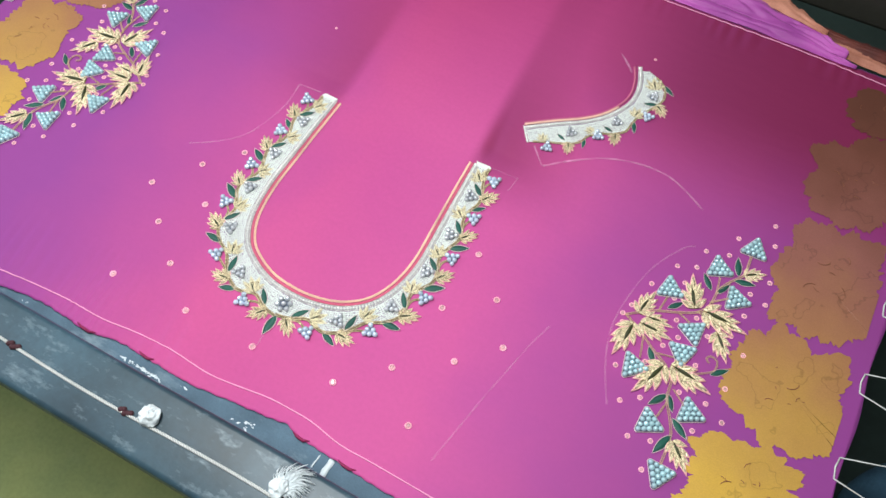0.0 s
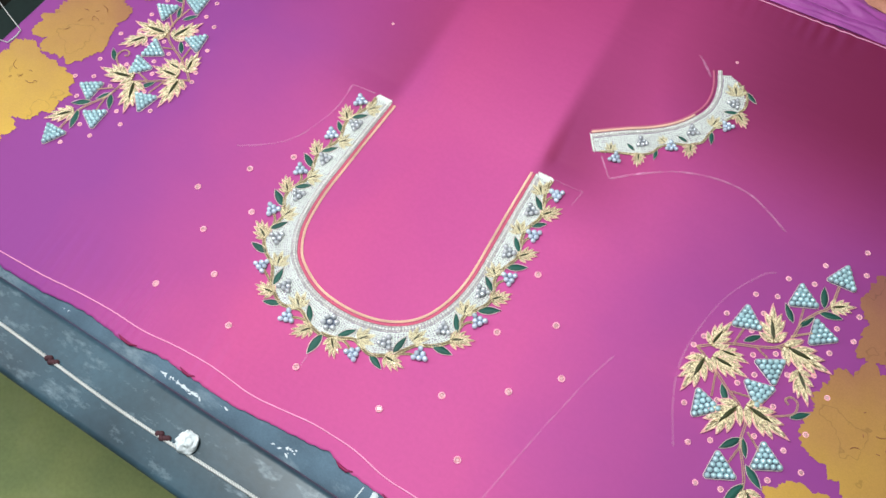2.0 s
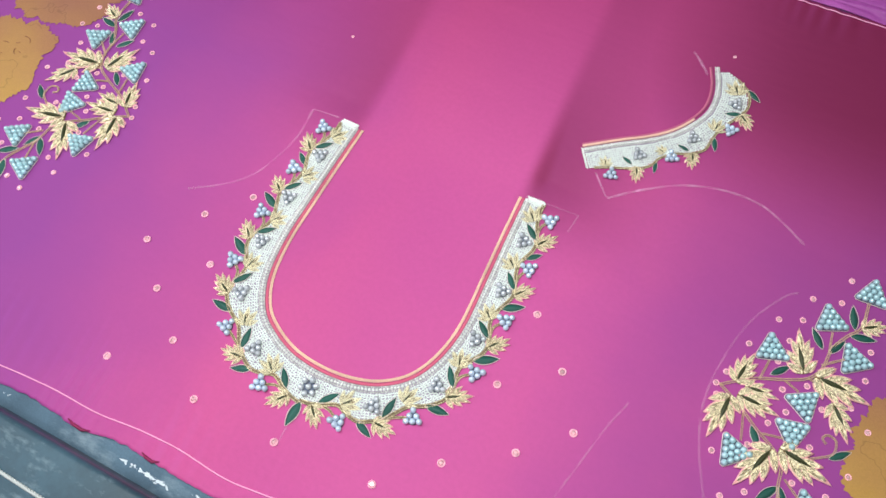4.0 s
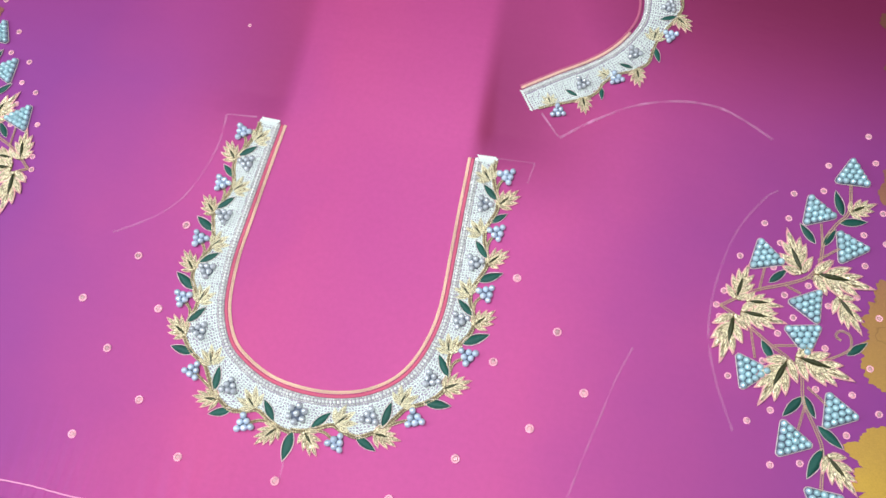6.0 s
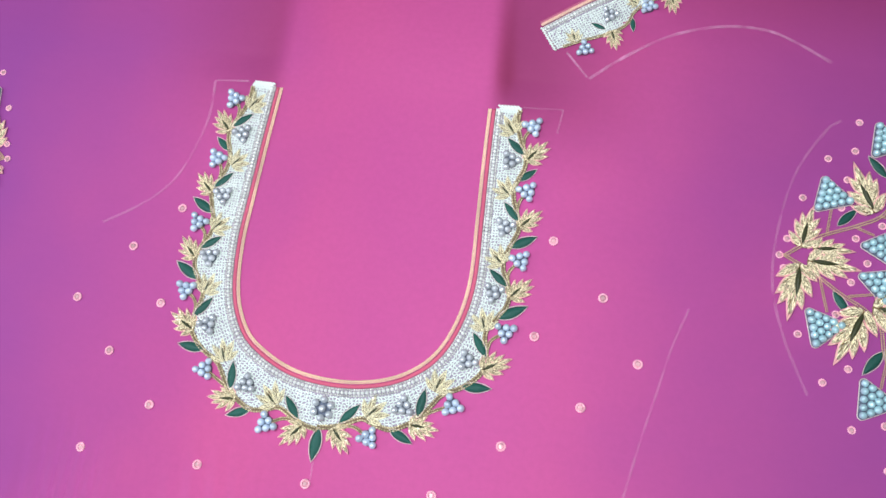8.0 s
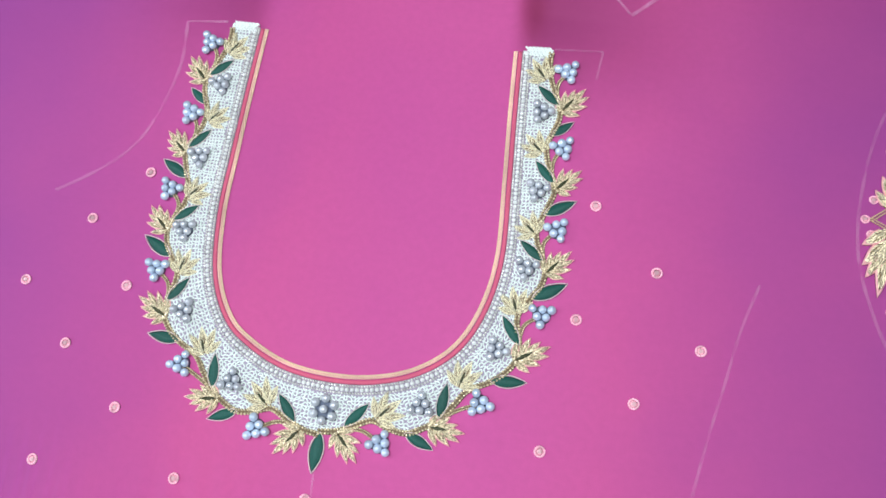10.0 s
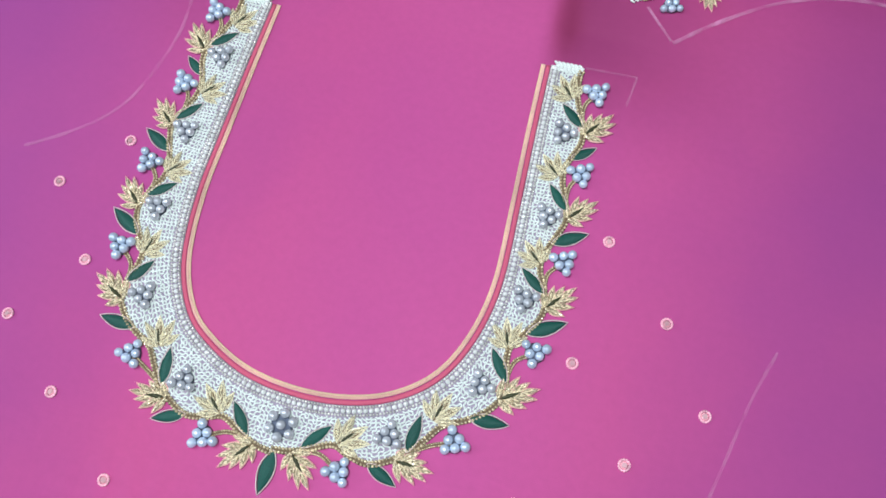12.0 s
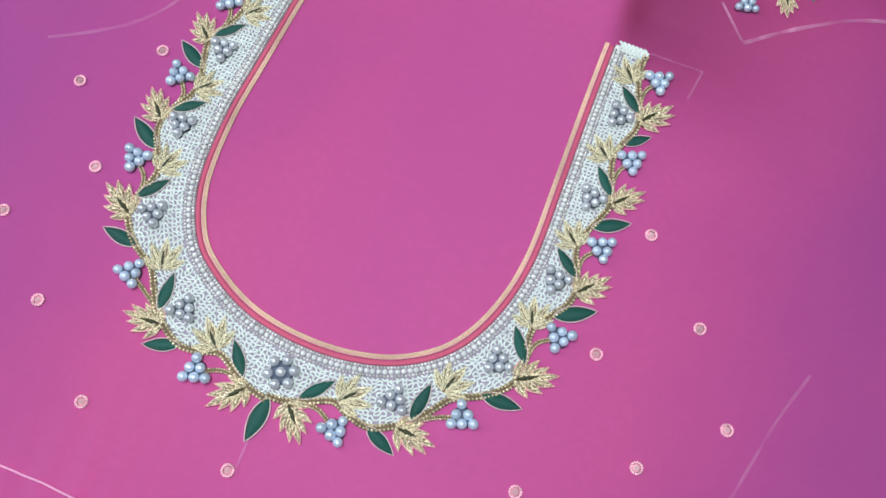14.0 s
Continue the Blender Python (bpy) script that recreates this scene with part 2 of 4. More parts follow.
def worn(m, color, scale, least, most):
    """Adds pale rubbed and dusty patches to a material."""
    n, l = m.node_tree.nodes, m.node_tree.links
    b = n["Principled BSDF"]
    tex, rng, mix, stretch = n.new("ShaderNodeTexNoise"), n.new("ShaderNodeMapRange"), n.new("ShaderNodeMix"), n.new("ShaderNodeMapping")
    stretch.inputs["Scale"].default_value = (0.45, 1.0, 1.0)
    tex.inputs["Scale"].default_value, tex.inputs["Detail"].default_value, tex.inputs["Roughness"].default_value = scale, 8, 0.7
    rng.inputs["From Min"].default_value, rng.inputs["From Max"].default_value = least, most
    l.new(n["Texture Coordinate"].outputs["Object"], stretch.inputs["Vector"])
    l.new(stretch.outputs["Vector"], tex.inputs["Vector"])
    l.new(tex.outputs["Fac"], rng.inputs["Value"])
    mix.data_type = "RGBA"
    old = b.inputs["Base Color"].links[0].from_socket
    l.new(rng.outputs["Result"], mix.inputs["Factor"])
    l.new(old, mix.inputs["A"])
    mix.inputs["B"].default_value = color
    l.new(mix.outputs["Result"], b.inputs["Base Color"])
    return m


CANVAS = material("blue_grey_canvas", srgb(86, 110, 128), rough=0.85, vary=0.2, scale=25, fine=700, bump=0.5, second=srgb(70, 90, 106))
BARPAINT = material("slate_painted_wood", srgb(58, 84, 98), rough=0.42, vary=0.22, scale=11, fine=220, bump=0.25, second=srgb(34, 52, 62))
HEMTHREAD = material("pink_sewing_thread", srgb(244, 166, 206), rough=0.6, vary=0.12, fine=1200)
worn(CANVAS, srgb(140, 158, 168), 45, 0.55, 0.8)
worn(BARPAINT, srgb(136, 154, 164), 95, 0.56, 0.86)
ROPE = material("white_cotton_cord", srgb(206, 208, 206), rough=0.85, vary=0.15, fine=900, bump=0.5)
COTTON = material("white_cotton_wad", srgb(214, 222, 226), rough=0.9, vary=0.08, scale=60, fine=400, bump=0.6, dist=0.001)
PAINT = material("white_paint", srgb(206, 216, 222), rough=0.6, vary=0.1, fine=500)
OLIVE = material("olive_mat", srgb(168, 178, 116), rough=0.9, vary=0.15, scale=9, fine=160, bump=0.4, dist=0.002, second=srgb(142, 158, 106))
worn(OLIVE, srgb(168, 178, 130), 12, 0.5, 0.85)
FLOOR = material("dark_green_floor", srgb(54, 72, 70), rough=0.5, vary=0.2, scale=4, fine=80, second=srgb(36, 48, 46))
WALL = material("limewashed_wall", srgb(190, 196, 186), rough=0.9, vary=0.06, scale=3, fine=60)
DARKWOOD = material("dark_wood", srgb(48, 46, 42), rough=0.6, vary=0.25, scale=12, fine=120)


def chalk_material(most):
    m = material("tailor_chalk", srgb(244, 170, 214), rough=0.95, vary=0.1, bump=0)
    n, l = m.node_tree.nodes, m.node_tree.links
    b, out, co = n["Principled BSDF"], n["Material Output"], n["Texture Coordinate"]
    clear, mix, tex, rng = n.new("ShaderNodeBsdfTransparent"), n.new("ShaderNodeMixShader"), n.new("ShaderNodeTexNoise"), n.new("ShaderNodeMapRange")
    tex.inputs["Scale"].default_value, tex.inputs["Detail"].default_value = 90, 6
    rng.inputs["From Min"].default_value, rng.inputs["From Max"].default_value = 0.3, 0.75
    rng.inputs["To Min"].default_value, rng.inputs["To Max"].default_value = 0.0, most
    l.new(co.outputs["Object"], tex.inputs["Vector"])
    l.new(tex.outputs["Fac"], rng.inputs["Value"])
    l.new(rng.outputs["Result"], mix.inputs[0])
    l.new(clear.outputs[0], mix.inputs[1])
    l.new(b.outputs[0], mix.inputs[2])
    l.new(mix.outputs[0], out.inputs["Surface"])
    return m


CHALK, CHALK_FAINT = chalk_material(0.6), chalk_material(0.34)


# ---- building tools ----
class Build:
    """Collects vertices and faces of one mesh."""

    def __init__(self):
        self.v, self.f = [], []

    def add(self, verts, faces):
        k = len(self.v)
        self.v += [tuple(p) for p in verts]
        self.f += [tuple(i + k for i in q) for q in faces]

    def tube(self, pts, r, sides=6, taper=None, flat=1.0, closed=False):
        pts = [Vector(p) for p in pts]
        n, k = len(pts), len(self.v)
        for i, p in enumerate(pts):
            a = pts[i - 1] if (i or closed) else pts[0]
            c = pts[(i + 1) % n] if (i < n - 1 or closed) else pts[-1]
            d = (c - a).normalized()
            side = d.cross(Vector((0, 0, 1)))
            side = side.normalized() if side.length > 1e-6 else Vector((1, 0, 0))
            up = side.cross(d)
            rr = r * (taper(i / (n - 1)) if taper else 1)
            for j in range(sides):
                a2 = 2 * math.pi * j / sides
                q = p + side * (math.cos(a2) * rr) + up * (math.sin(a2) * rr * flat)
                self.v.append(tuple(q))
        rings = n if closed else n - 1
        for i in range(rings):
            for j in range(sides):
                a, b = k + i * sides, k + ((i + 1) % n) * sides
                self.f.append((a + j, a + (j + 1) % sides, b + (j + 1) % sides, b + j))
        if not closed:
            self.f.append(tuple(k + j for j in reversed(range(sides))))
            self.f.append(tuple(k + (n - 1) * sides + j for j in range(sides)))

    def ball(self, c, r, seg=8, rows=5, flat=1.0):
        k = len(self.v)
        self.v.append((c[0], c[1], c[2] + r * flat))
        for i in range(1, rows):
            th = math.pi * i / rows
            for j in range(seg):
                ph = 2 * math.pi * j / seg
                self.v.append((c[0] + r * math.sin(th) * math.cos(ph), c[1] + r * math.sin(th) * math.sin(ph), c[2] + r * flat * math.cos(th)))
        self.v.append((c[0], c[1], c[2] - r * flat))
        for j in range(seg):
            self.f.append((k, k + 1 + j, k + 1 + (j + 1) % seg))
            for i in range(rows - 2):
                a, b = k + 1 + i * seg, k + 1 + (i + 1) * seg
                self.f.append((a + j, b + j, b + (j + 1) % seg, a + (j + 1) % seg))
            e = k + 1 + (rows - 2) * seg
            self.f.append((e + j, k + 1 + (rows - 1) * seg, e + (j + 1) % seg))

    def spindle(self, a, b, width, height, rows=9, across=5, z=0.0, full=0.45):
        """A domed pointed leaf shape from a to b."""
        a, b = Vector((a[0], a[1], 0)), Vector((b[0], b[1], 0))
        d = b - a
        s = Vector((-d.y, d.x, 0)).normalized()
        k = len(self.v)
        for i in range(rows + 1):
            u = i / rows
            wdt = width * 0.5 * math.sin(math.pi * u ** (math.log(0.5) / math.log(full))) ** 0.9
            for j in range(across + 1):
                e = 2 * j / across - 1
                p = a + d * u + s * (wdt * e)
                self.v.append((p.x, p.y, z + height * (1 - e * e) * min(1, wdt * 2 / max(width, 1e-9) + 0.15)))
        for i in range(rows):
            for j in range(across):
                q = k + i * (across + 1) + j
                self.f.append((q, q + across + 1, q + across + 2, q + 1))

    def mesh(self, name, mat, smooth=True):
        me = bpy.data.meshes.new(name)
        me.from_pydata(self.v, [], self.f)
        me.materials.append(mat)
        if smooth:
            me.polygons.foreach_set("use_smooth", [True] * len(me.polygons))
        me.update()
        return me


def part(name, b, mat, parent=None, label="", at=None, smooth=True):
    """Links one mesh as a part of a thing; at: its pose in the parent."""
    me = b if isinstance(b, bpy.types.Mesh) else b.mesh(name, mat, smooth)
    ob = new(name, me)
    if parent is not None:
        ob.parent = parent
    if at is not None:
        ob.matrix_basis = at
    if label:
        ob["label"] = label
    return ob


def root(name, x, y, z, label, category, group="", kind=""):
    ob = new(name)
    ob.empty_display_size = 0.02
    ob.matrix_basis = Matrix.Translation((x, y, z))
    return tagged(ob, label, category, group, kind)


def spline(pts, step):
    """Points at even steps along a smooth curve through pts."""
    p = [Vector((*q, 0)) if len(q) == 2 else Vector(q) for q in pts]
    p = [p[0] * 2 - p[1]] + p + [p[-1] * 2 - p[-2]]
    dense = []
    for i in range(1, len(p) - 2):
        for j in range(16):
            t = j / 16
            dense.append(0.5 * (2 * p[i] + (p[i + 1] - p[i - 1]) * t + (2 * p[i - 1] - 5 * p[i] + 4 * p[i + 1] - p[i + 2]) * t * t
                                + (3 * p[i] - p[i - 1] - 3 * p[i + 1] + p[i + 2]) * t ** 3))
    dense.append(p[-2])
    out, left = [dense[0]], step
    for a, b in zip(dense, dense[1:]):
        d = (b - a).length
        pos = 0.0
        while d - pos >= left:
            pos += left
            out.append(a + (b - a) * (pos / d))
            left = step
        left -= d - pos
    return out


def mm(*pairs):
    return [(x / 1000, y / 1000) for x, y in pairs]


class Guide:
    """A curve with arc length s along it and distance d to its right."""

    def __init__(self, pts):
        self.p = spline(pts, 0.0005)
        self.n = len(self.p)
        self.length = (self.n - 1) * 0.0005

    def at(self, s, d=0.0, z=0.0):
        k = s / 0.0005
        i = max(0, min(self.n - 2, int(math.floor(k))))
        a, b = self.p[i], self.p[i + 1]
        t = (self.p[min(self.n - 1, i + 6)] - self.p[max(0, i - 6)]).normalized()
        q = a + (b - a) * (k - i)
        return Vector((q.x + t.y * d, q.y - t.x * d, z))

    def find(self, x, y):
        q = Vector((x, y, 0))
        i = min(range(0, self.n, 2), key=lambda k: (self.p[k] - q).length_squared)
        t = (self.p[min(self.n - 1, i + 6)] - self.p[max(0, i - 6)]).normalized()
        e = q - self.p[i]
        return i * 0.0005 + e.dot(t), e.x * t.y - e.y * t.x


def hash_noise(x, y, sc):
    return noise.noise(Vector((x * sc, y * sc, 3.1)))


# ---- the room ----
def box(b, x0, y0, z0, x1, y1, z1):
    b.add([(x0, y0, z0), (x1, y0, z0), (x1, y1, z0), (x0, y1, z0), (x0, y0, z1), (x1, y0, z1), (x1, y1, z1), (x0, y1, z1)],
          [(0, 3, 2, 1), (4, 5, 6, 7), (0, 1, 5, 4), (1, 2, 6, 5), (2, 3, 7, 6), (3, 0, 4, 7)])


FZ = -0.50
X0, X1, Y0, Y1, ZT = -1.5, 2.0, -1.8, 1.9, 2.1


def slab(name, mat, boxes, label, category):
    b = Build()
    for q in boxes:
        box(b, *q)
    return tagged(part(name, b, mat, smooth=False), label, category, kind="structure")


slab("floor", FLOOR, [(X0 - 0.1, Y0 - 0.1, FZ - 0.1, X1 + 0.1, Y1 + 0.1, FZ)], "dark greenish floor under the embroidery frame", "floor")
# unseen ceiling and walls, added to close the room; pale to bounce light
slab("ceiling", WALL, [(X0 - 0.1, Y0 - 0.1, ZT, X1 + 0.1, Y1 + 0.1, ZT + 0.1)], "plain pale ceiling of the workroom, unseen and assumed", "ceiling")
slab("wall_east", WALL, [(X1, Y0, FZ, X1 + 0.1, Y1, ZT)], "plain pale limewashed workroom wall, unseen and assumed", "wall")
slab("wall_north", WALL, [(X0 - 0.1, Y1, FZ, X1 + 0.1, Y1 + 0.1, ZT)], "plain pale limewashed workroom wall, unseen and assumed", "wall")
slab("wall_south", WALL, [(X0 - 0.1, Y0 - 0.1, FZ, X1 + 0.1, Y0, ZT)], "plain pale limewashed workroom wall, unseen and assumed", "wall")
slab("wall_west", WALL, [(X0 - 0.1, Y0, FZ, X0, Y1, 0.5), (X0 - 0.1, Y0, 1.6, X0, Y1, ZT), (X0 - 0.1, Y0, 0.5, X0, -0.9, 1.6),
                         (X0 - 0.1, 0.2, 0.5, X0, Y1, 1.6)], "pale workroom wall, unseen, with an assumed open window", "wall")

mat_b = Build()
NX, NY = 30, 24
for iy in range(NY + 1):
    for ix in range(NX + 1):
        x, y = -1.1 + 1.7 * ix / NX, -1.3 + 1.15 * iy / NY
        mat_b.v.append((x, y, FZ + 0.012 + 0.004 * hash_noise(x, y, 6)))
for iy in range(NY):
    for ix in range(NX):
        q = iy * (NX + 1) + ix
        mat_b.f.append((q, q + 1, q + NX + 2, q + NX + 1))
floor_mat = tagged(part("floor_mat", mat_b, OLIVE), "faded olive green floor mat beside the frame", "mat")
sol = floor_mat.modifiers.new("thick", "SOLIDIFY")
sol.thickness = 0.012


# ---- the embroidery frame ----
def beam(y0, y1, z0, z1, x0, x1, r, wob):
    """A long bar with rounded edges along x."""
    b = Build()
    ring = []
    for cx, cz, a0 in ((y1 - r, z1 - r, 0), (y0 + r, z1 - r, 90), (y0 + r, z0 + r, 180), (y1 - r, z0 + r, 270)):
        for k in range(5):
            a = radians(a0 + 22.5 * k)
            ring.append((cx + r * math.cos(a), cz + r * math.sin(a)))
    n, m = len(ring), 60
    for i in range(m + 1):
        x = x0 + (x1 - x0) * i / m
        for y, z in ring:
            b.v.append((x, y + wob * hash_noise(x * 3, y * 9, 2.0), z + wob * hash_noise(x * 3 + 7, z * 9, 2.0)))
    for i in range(m):
        for j in range(n):
            b.f.append((i * n + j, i * n + (j + 1) % n, (i + 1) * n + (j + 1) % n, (i + 1) * n + j))
    b.f.append(tuple(reversed(range(n))))
    b.f.append(tuple(m * n + j for j in range(n)))
    return b


frame_root = root("embroidery_frame", 0, 0, FZ, "slate-grey wooden embroidery frame on four legs with stretched silk", "embroidery frame")
UP = Matrix.Translation((0, 0, -FZ))
part("near_bar", beam(-0.390, -0.3305, -0.012, 0.048, -0.72, 0.72, 0.005, 0.0012), BARPAINT, frame_root, "slate-grey painted wooden bar", UP)
part("far_bar", beam(0.375, 0.435, -0.012, 0.044, -0.72, 0.72, 0.008, 0.002), DARKWOOD, frame_root, "dark far wooden bar", UP)
for sx in (-1, 1):
    sb = Build()
    box(sb, sx * 0.585 - 0.02, -0.40, -0.045, sx * 0.585 + 0.02, 0.44, -0.0125)
    part("side_bar", sb, DARKWOOD, frame_root, "dark flat side batten", UP, smooth=False)
    for y in (-0.362, 0.405):
        lb = Build()
        box(lb, sx * 0.66 - 0.022, y - 0.022, FZ, sx * 0.66 + 0.022, y + 0.022, -0.0085 if y < 0 else -0.0125)
        part("leg", lb, DARKWOOD, frame_root, "", UP, smooth=False)

# canvas strip sewn to the near bar
cb = Build()
NX, NY = 160, 8
for iy in range(NY + 1):
    for ix in range(NX + 1):
        x = -0.62 + 1.24 * ix / NX
        v = iy / NY
        y = -0.296 - 0.046 * v
        cb.v.append((x, y, -0.0022 - 0.010 * v ** 4 + 0.0008 * hash_noise(x, y, 40)))
for iy in range(NY):
    for ix in range(NX):
        q = iy * (NX + 1) + ix
        cb.f.append((q, q + NX + 1, q + NX + 2, q + 1))
part("canvas_strip", cb, CANVAS, frame_root, "blue-grey canvas strip", UP)

# cord along the near bar
cord = tagged(new("tension_cord"), "white cotton cord lying along the slate bar", "cord")
cord.matrix_basis = Matrix.Translation((0, -0.362, 0.047))
kb = Build()
for ph in (0, math.pi):
    kb.tube([(x, 0.0015 * math.sin(x * 21) + 0.0008 * math.cos(x * 1300 + ph), 0.0024 + 0.0008 * math.sin(x * 1300 + ph))
             for x in [-0.70 + 0.001 * i for i in range(1400)]], 0.0008, 5)
part("cord_strand", kb, ROPE, cord)
for x in (-0.148, -0.035):
    kn = Build()
    for i in range(5):
        kn.ball((x + 0.0022 * (i - 2), 0.0014 * math.sin(i * 2.1), 0.0024), 0.0024, 8, 6)
    part("dark_knot", kn, material("dark_knot_thread", srgb(70, 36, 44), rough=0.8), cord, "dark reddish knot")


def wad(x, y, z, r, seed, spikes, label):
    """A crumpled tuft of cotton."""
    b = Build()
    b.ball((0, 0, r * 0.55), r, 44, 28, 0.62)
    rnd = random.Random(seed)
    b.v = [tuple(Vector(p) * (1.05 - 0.55 * abs(noise.noise(Vector(p) * 110 + Vector((seed, 0, 0)))) - 0.25 * abs(noise.noise(Vector(p) * 300)) + 0.3 * noise.noise(Vector(p) * 50 + Vector((0, seed, 0))))) for p in b.v]
    lo = min(p[2] for p in b.v)
    b.v = [(p[0], p[1], p[2] - lo) for p in b.v]
    ob = tagged(part("cotton_tuft", b, COTTON), label, "cotton tuft", "cotton tufts on the cord")
    ob.matrix_basis = Matrix.Translation((x, y, z))
    f = Build()
    for i in range(spikes):
        a = rnd.gauss(1.0, 0.75)
        q = rnd.uniform(1.2, 2.9) * r * (1.15 - 0.35 * abs(a - 1.0))
        f.tube([(r * 0.4 * math.cos(a), r * 0.4 * math.sin(a), r * 0.4), (q * 0.7 * math.cos(a + 0.12), q * 0.7 * math.sin(a + 0.12), r * rnd.uniform(0.2, 0.7)),
                (q * math.cos(a - 0.1), q * math.sin(a - 0.1), r * rnd.uniform(0.1, 0.5))], r * 0.075, 5, taper=lambda u: 1 - 0.8 * u)
    if spikes:
        part("fibre_fringe", f, COTTON, ob)
    return ob


wad(-0.0155, -0.3555, 0.0475, 0.0092, 3, 0, "white crumpled cotton tuft tied on the cord")
wad(0.101, -0.353, 0.0475, 0.0085, 8, 150, "white frayed cotton tuft with loose fibres")

# flaked paint on the canvas strip
rnd = random.Random(5)
for x, y, ln, wd, bits in ((-0.076, -0.3215, 0.040, 0.0022, 46), (-0.058, -0.3200, 0.012, 0.005, 22), (-0.032, -0.3175, 0.008, 0.003, 8), (-0.014, -0.3165, 0.006, 0.002, 5),
                           (0.035, -0.3185, 0.008, 0.006, 16), (0.022, -0.3205, 0.018, 0.002, 7), (-0.205, -0.322, 0.008, 0.002, 4)):
    fb = Build()
    for i in range(int(bits * 0.75)):
        px, py = rnd.uniform(-1, 1) * ln / 2, rnd.gauss(0, 0.4) * wd
        r, n = rnd.uniform(0.0003, 0.0016), 7
        sx, turn = rnd.uniform(1.0, 3.2), rnd.gauss(0, 0.35)
        ring = []
        for k in range(n):
            a = 2 * math.pi * k / n
            q = r * rnd.uniform(0.55, 1.2)
            u, v = q * sx * math.cos(a), q * math.sin(a) * 0.7
            ring.append((px + u * math.cos(turn) - v * math.sin(turn), py + u * math.sin(turn) + v * math.cos(turn)))
        z = 0.0012 + 0.0003 * rnd.random()
        fb.add([(a, c, z) for a, c in ring] + [(a, c, -0.001) for a, c in ring], [tuple(range(n))] + [(k, k + n, (k + 1) % n + n, (k + 1) % n) for k in range(n)])
    fl = tagged(part("paint_flake", fb, PAINT, smooth=False), "ragged white paint splash on the blue-grey canvas", "paint flake", "paint splashes on the canvas")
    fl.matrix_basis = pose(x, y, -0.0042, 0, 0, rnd.uniform(-3, 3))


# two narrow white tapes stitched over the canvas edge
for x, wd, ln, turn in ((0.1105, 0.0052, 0.0150, -4), (0.0995, 0.0013, 0.0120, -6)):
    tp = Build()
    for i in range(9):
        v = i / 8
        for e in (-1, 0, 1):
            tp.v.append((e * wd / 2 * (1 + 0.12 * math.sin(9 * v + e)), ln * (v - 0.5), 0.0008 + 0.0005 * math.sin(3 * v) - 0.0002 * abs(e)))
        if i:
            k = 3 * i
            tp.f += [(k - 3, k - 2, k + 1, k), (k - 2, k - 1, k + 2, k + 1)]
    tape = tagged(part("cloth_tape", tp, PAINT), "narrow white cloth tape stitched on the canvas strip", "tape", "tapes on the canvas")
    tape.matrix_basis = pose(x, -0.3170, -0.0032, 0, 0, turn)
    tk = tape.modifiers.new("thick", "SOLIDIFY")
    tk.thickness = 0.0005


# ---- the silk ----
def lift(x, y):
    """Height of the stretched silk."""
    z = 0.0
    near = max(0.0, min(1.0, (-0.235 - y) / 0.06))
    hem = math.exp(-((x + 0.165) / 0.115) ** 2)
    z += near * hem * 0.0015 * math.sin(x * 560 + 4 * math.sin(x * 43) + 60 * (y + 0.3)) * (0.6 + 0.4 * math.sin(x * 71))
    far = max(0.0, min(1.0, (y - 0.26) / 0.035))
    z += far * 0.0005 * math.sin(x * 390 + 5 * math.sin(x * 31)) * (0.6 + 0.4 * math.sin(x * 57))
    up = max(0.0, min(1.0, y / 0.025)) * max(0.0, 1 - max(0, y - 0.025) / 0.16) ** 2
    for sx in (-1, 1):
        e = sx * x - 0.074 + 0.08 * y * (sx > 0)
        if e > 0:
            z -= 0.005 * up * (1 - math.exp(-(e / 0.012) ** 2)) * math.exp(-(e / 0.06) ** 2)
    return z


def raw_edge(x):
    """The uneven cut edge beside the near bar."""
    y = np.interp(x, (-0.45, -0.233, -0.188, -0.137, -0.108, -0.026, 0.023, 0.064, 0.084, 0.118, 0.16, 0.45), (-0.326, -0.320, -0.315, -0.318, -0.312, -0.3135, -0.308, -0.3035, -0.3085, -0.310, -0.312, -0.310))
    return float(y) + 0.0012 * hash_noise(x, 0, 60) + 0.0014 * hash_noise(x, 1, 170)


def hem_line(x):
    y = np.interp(x, (-0.45, -0.244, -0.208, -0.17, -0.131, -0.097, -0.062, -0.018, 0.009, 0.039, 0.079, 0.11, 0.141, 0.197, 0.45), (-0.318, -0.3085, -0.3045, -0.302, -0.3025, -0.298, -0.2962, -0.2993, -0.296, -0.2915, -0.2915, -0.2975, -0.297, -0.298, -0.296))
    return float(y)


NX, NY = 380, 244
XL, XR, YB, YT = -0.478, 0.4735, -0.313, 0.300
sb = Build()
for iy in range(NY + 1):
    for ix in range(NX + 1):
        u, v = ix / NX, iy / NY
        x = XL + (XR - XL) * u
        bottom = raw_edge(x)
        y = bottom + (YT - bottom) * v
        if ix == NX:
            x += 0.0015 * math.sin(y * 60)
        sb.v.append((x, y, lift(x, y)))
for iy in range(NY):
    for ix in range(NX):
        q = iy * (NX + 1) + ix
        sb.f.append((q, q + 1, q + NX + 2, q + NX + 1))
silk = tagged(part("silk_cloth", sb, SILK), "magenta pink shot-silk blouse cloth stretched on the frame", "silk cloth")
sol = silk.modifiers.new("thick", "SOLIDIFY")
sol.thickness, sol.offset = 0.0005, -1

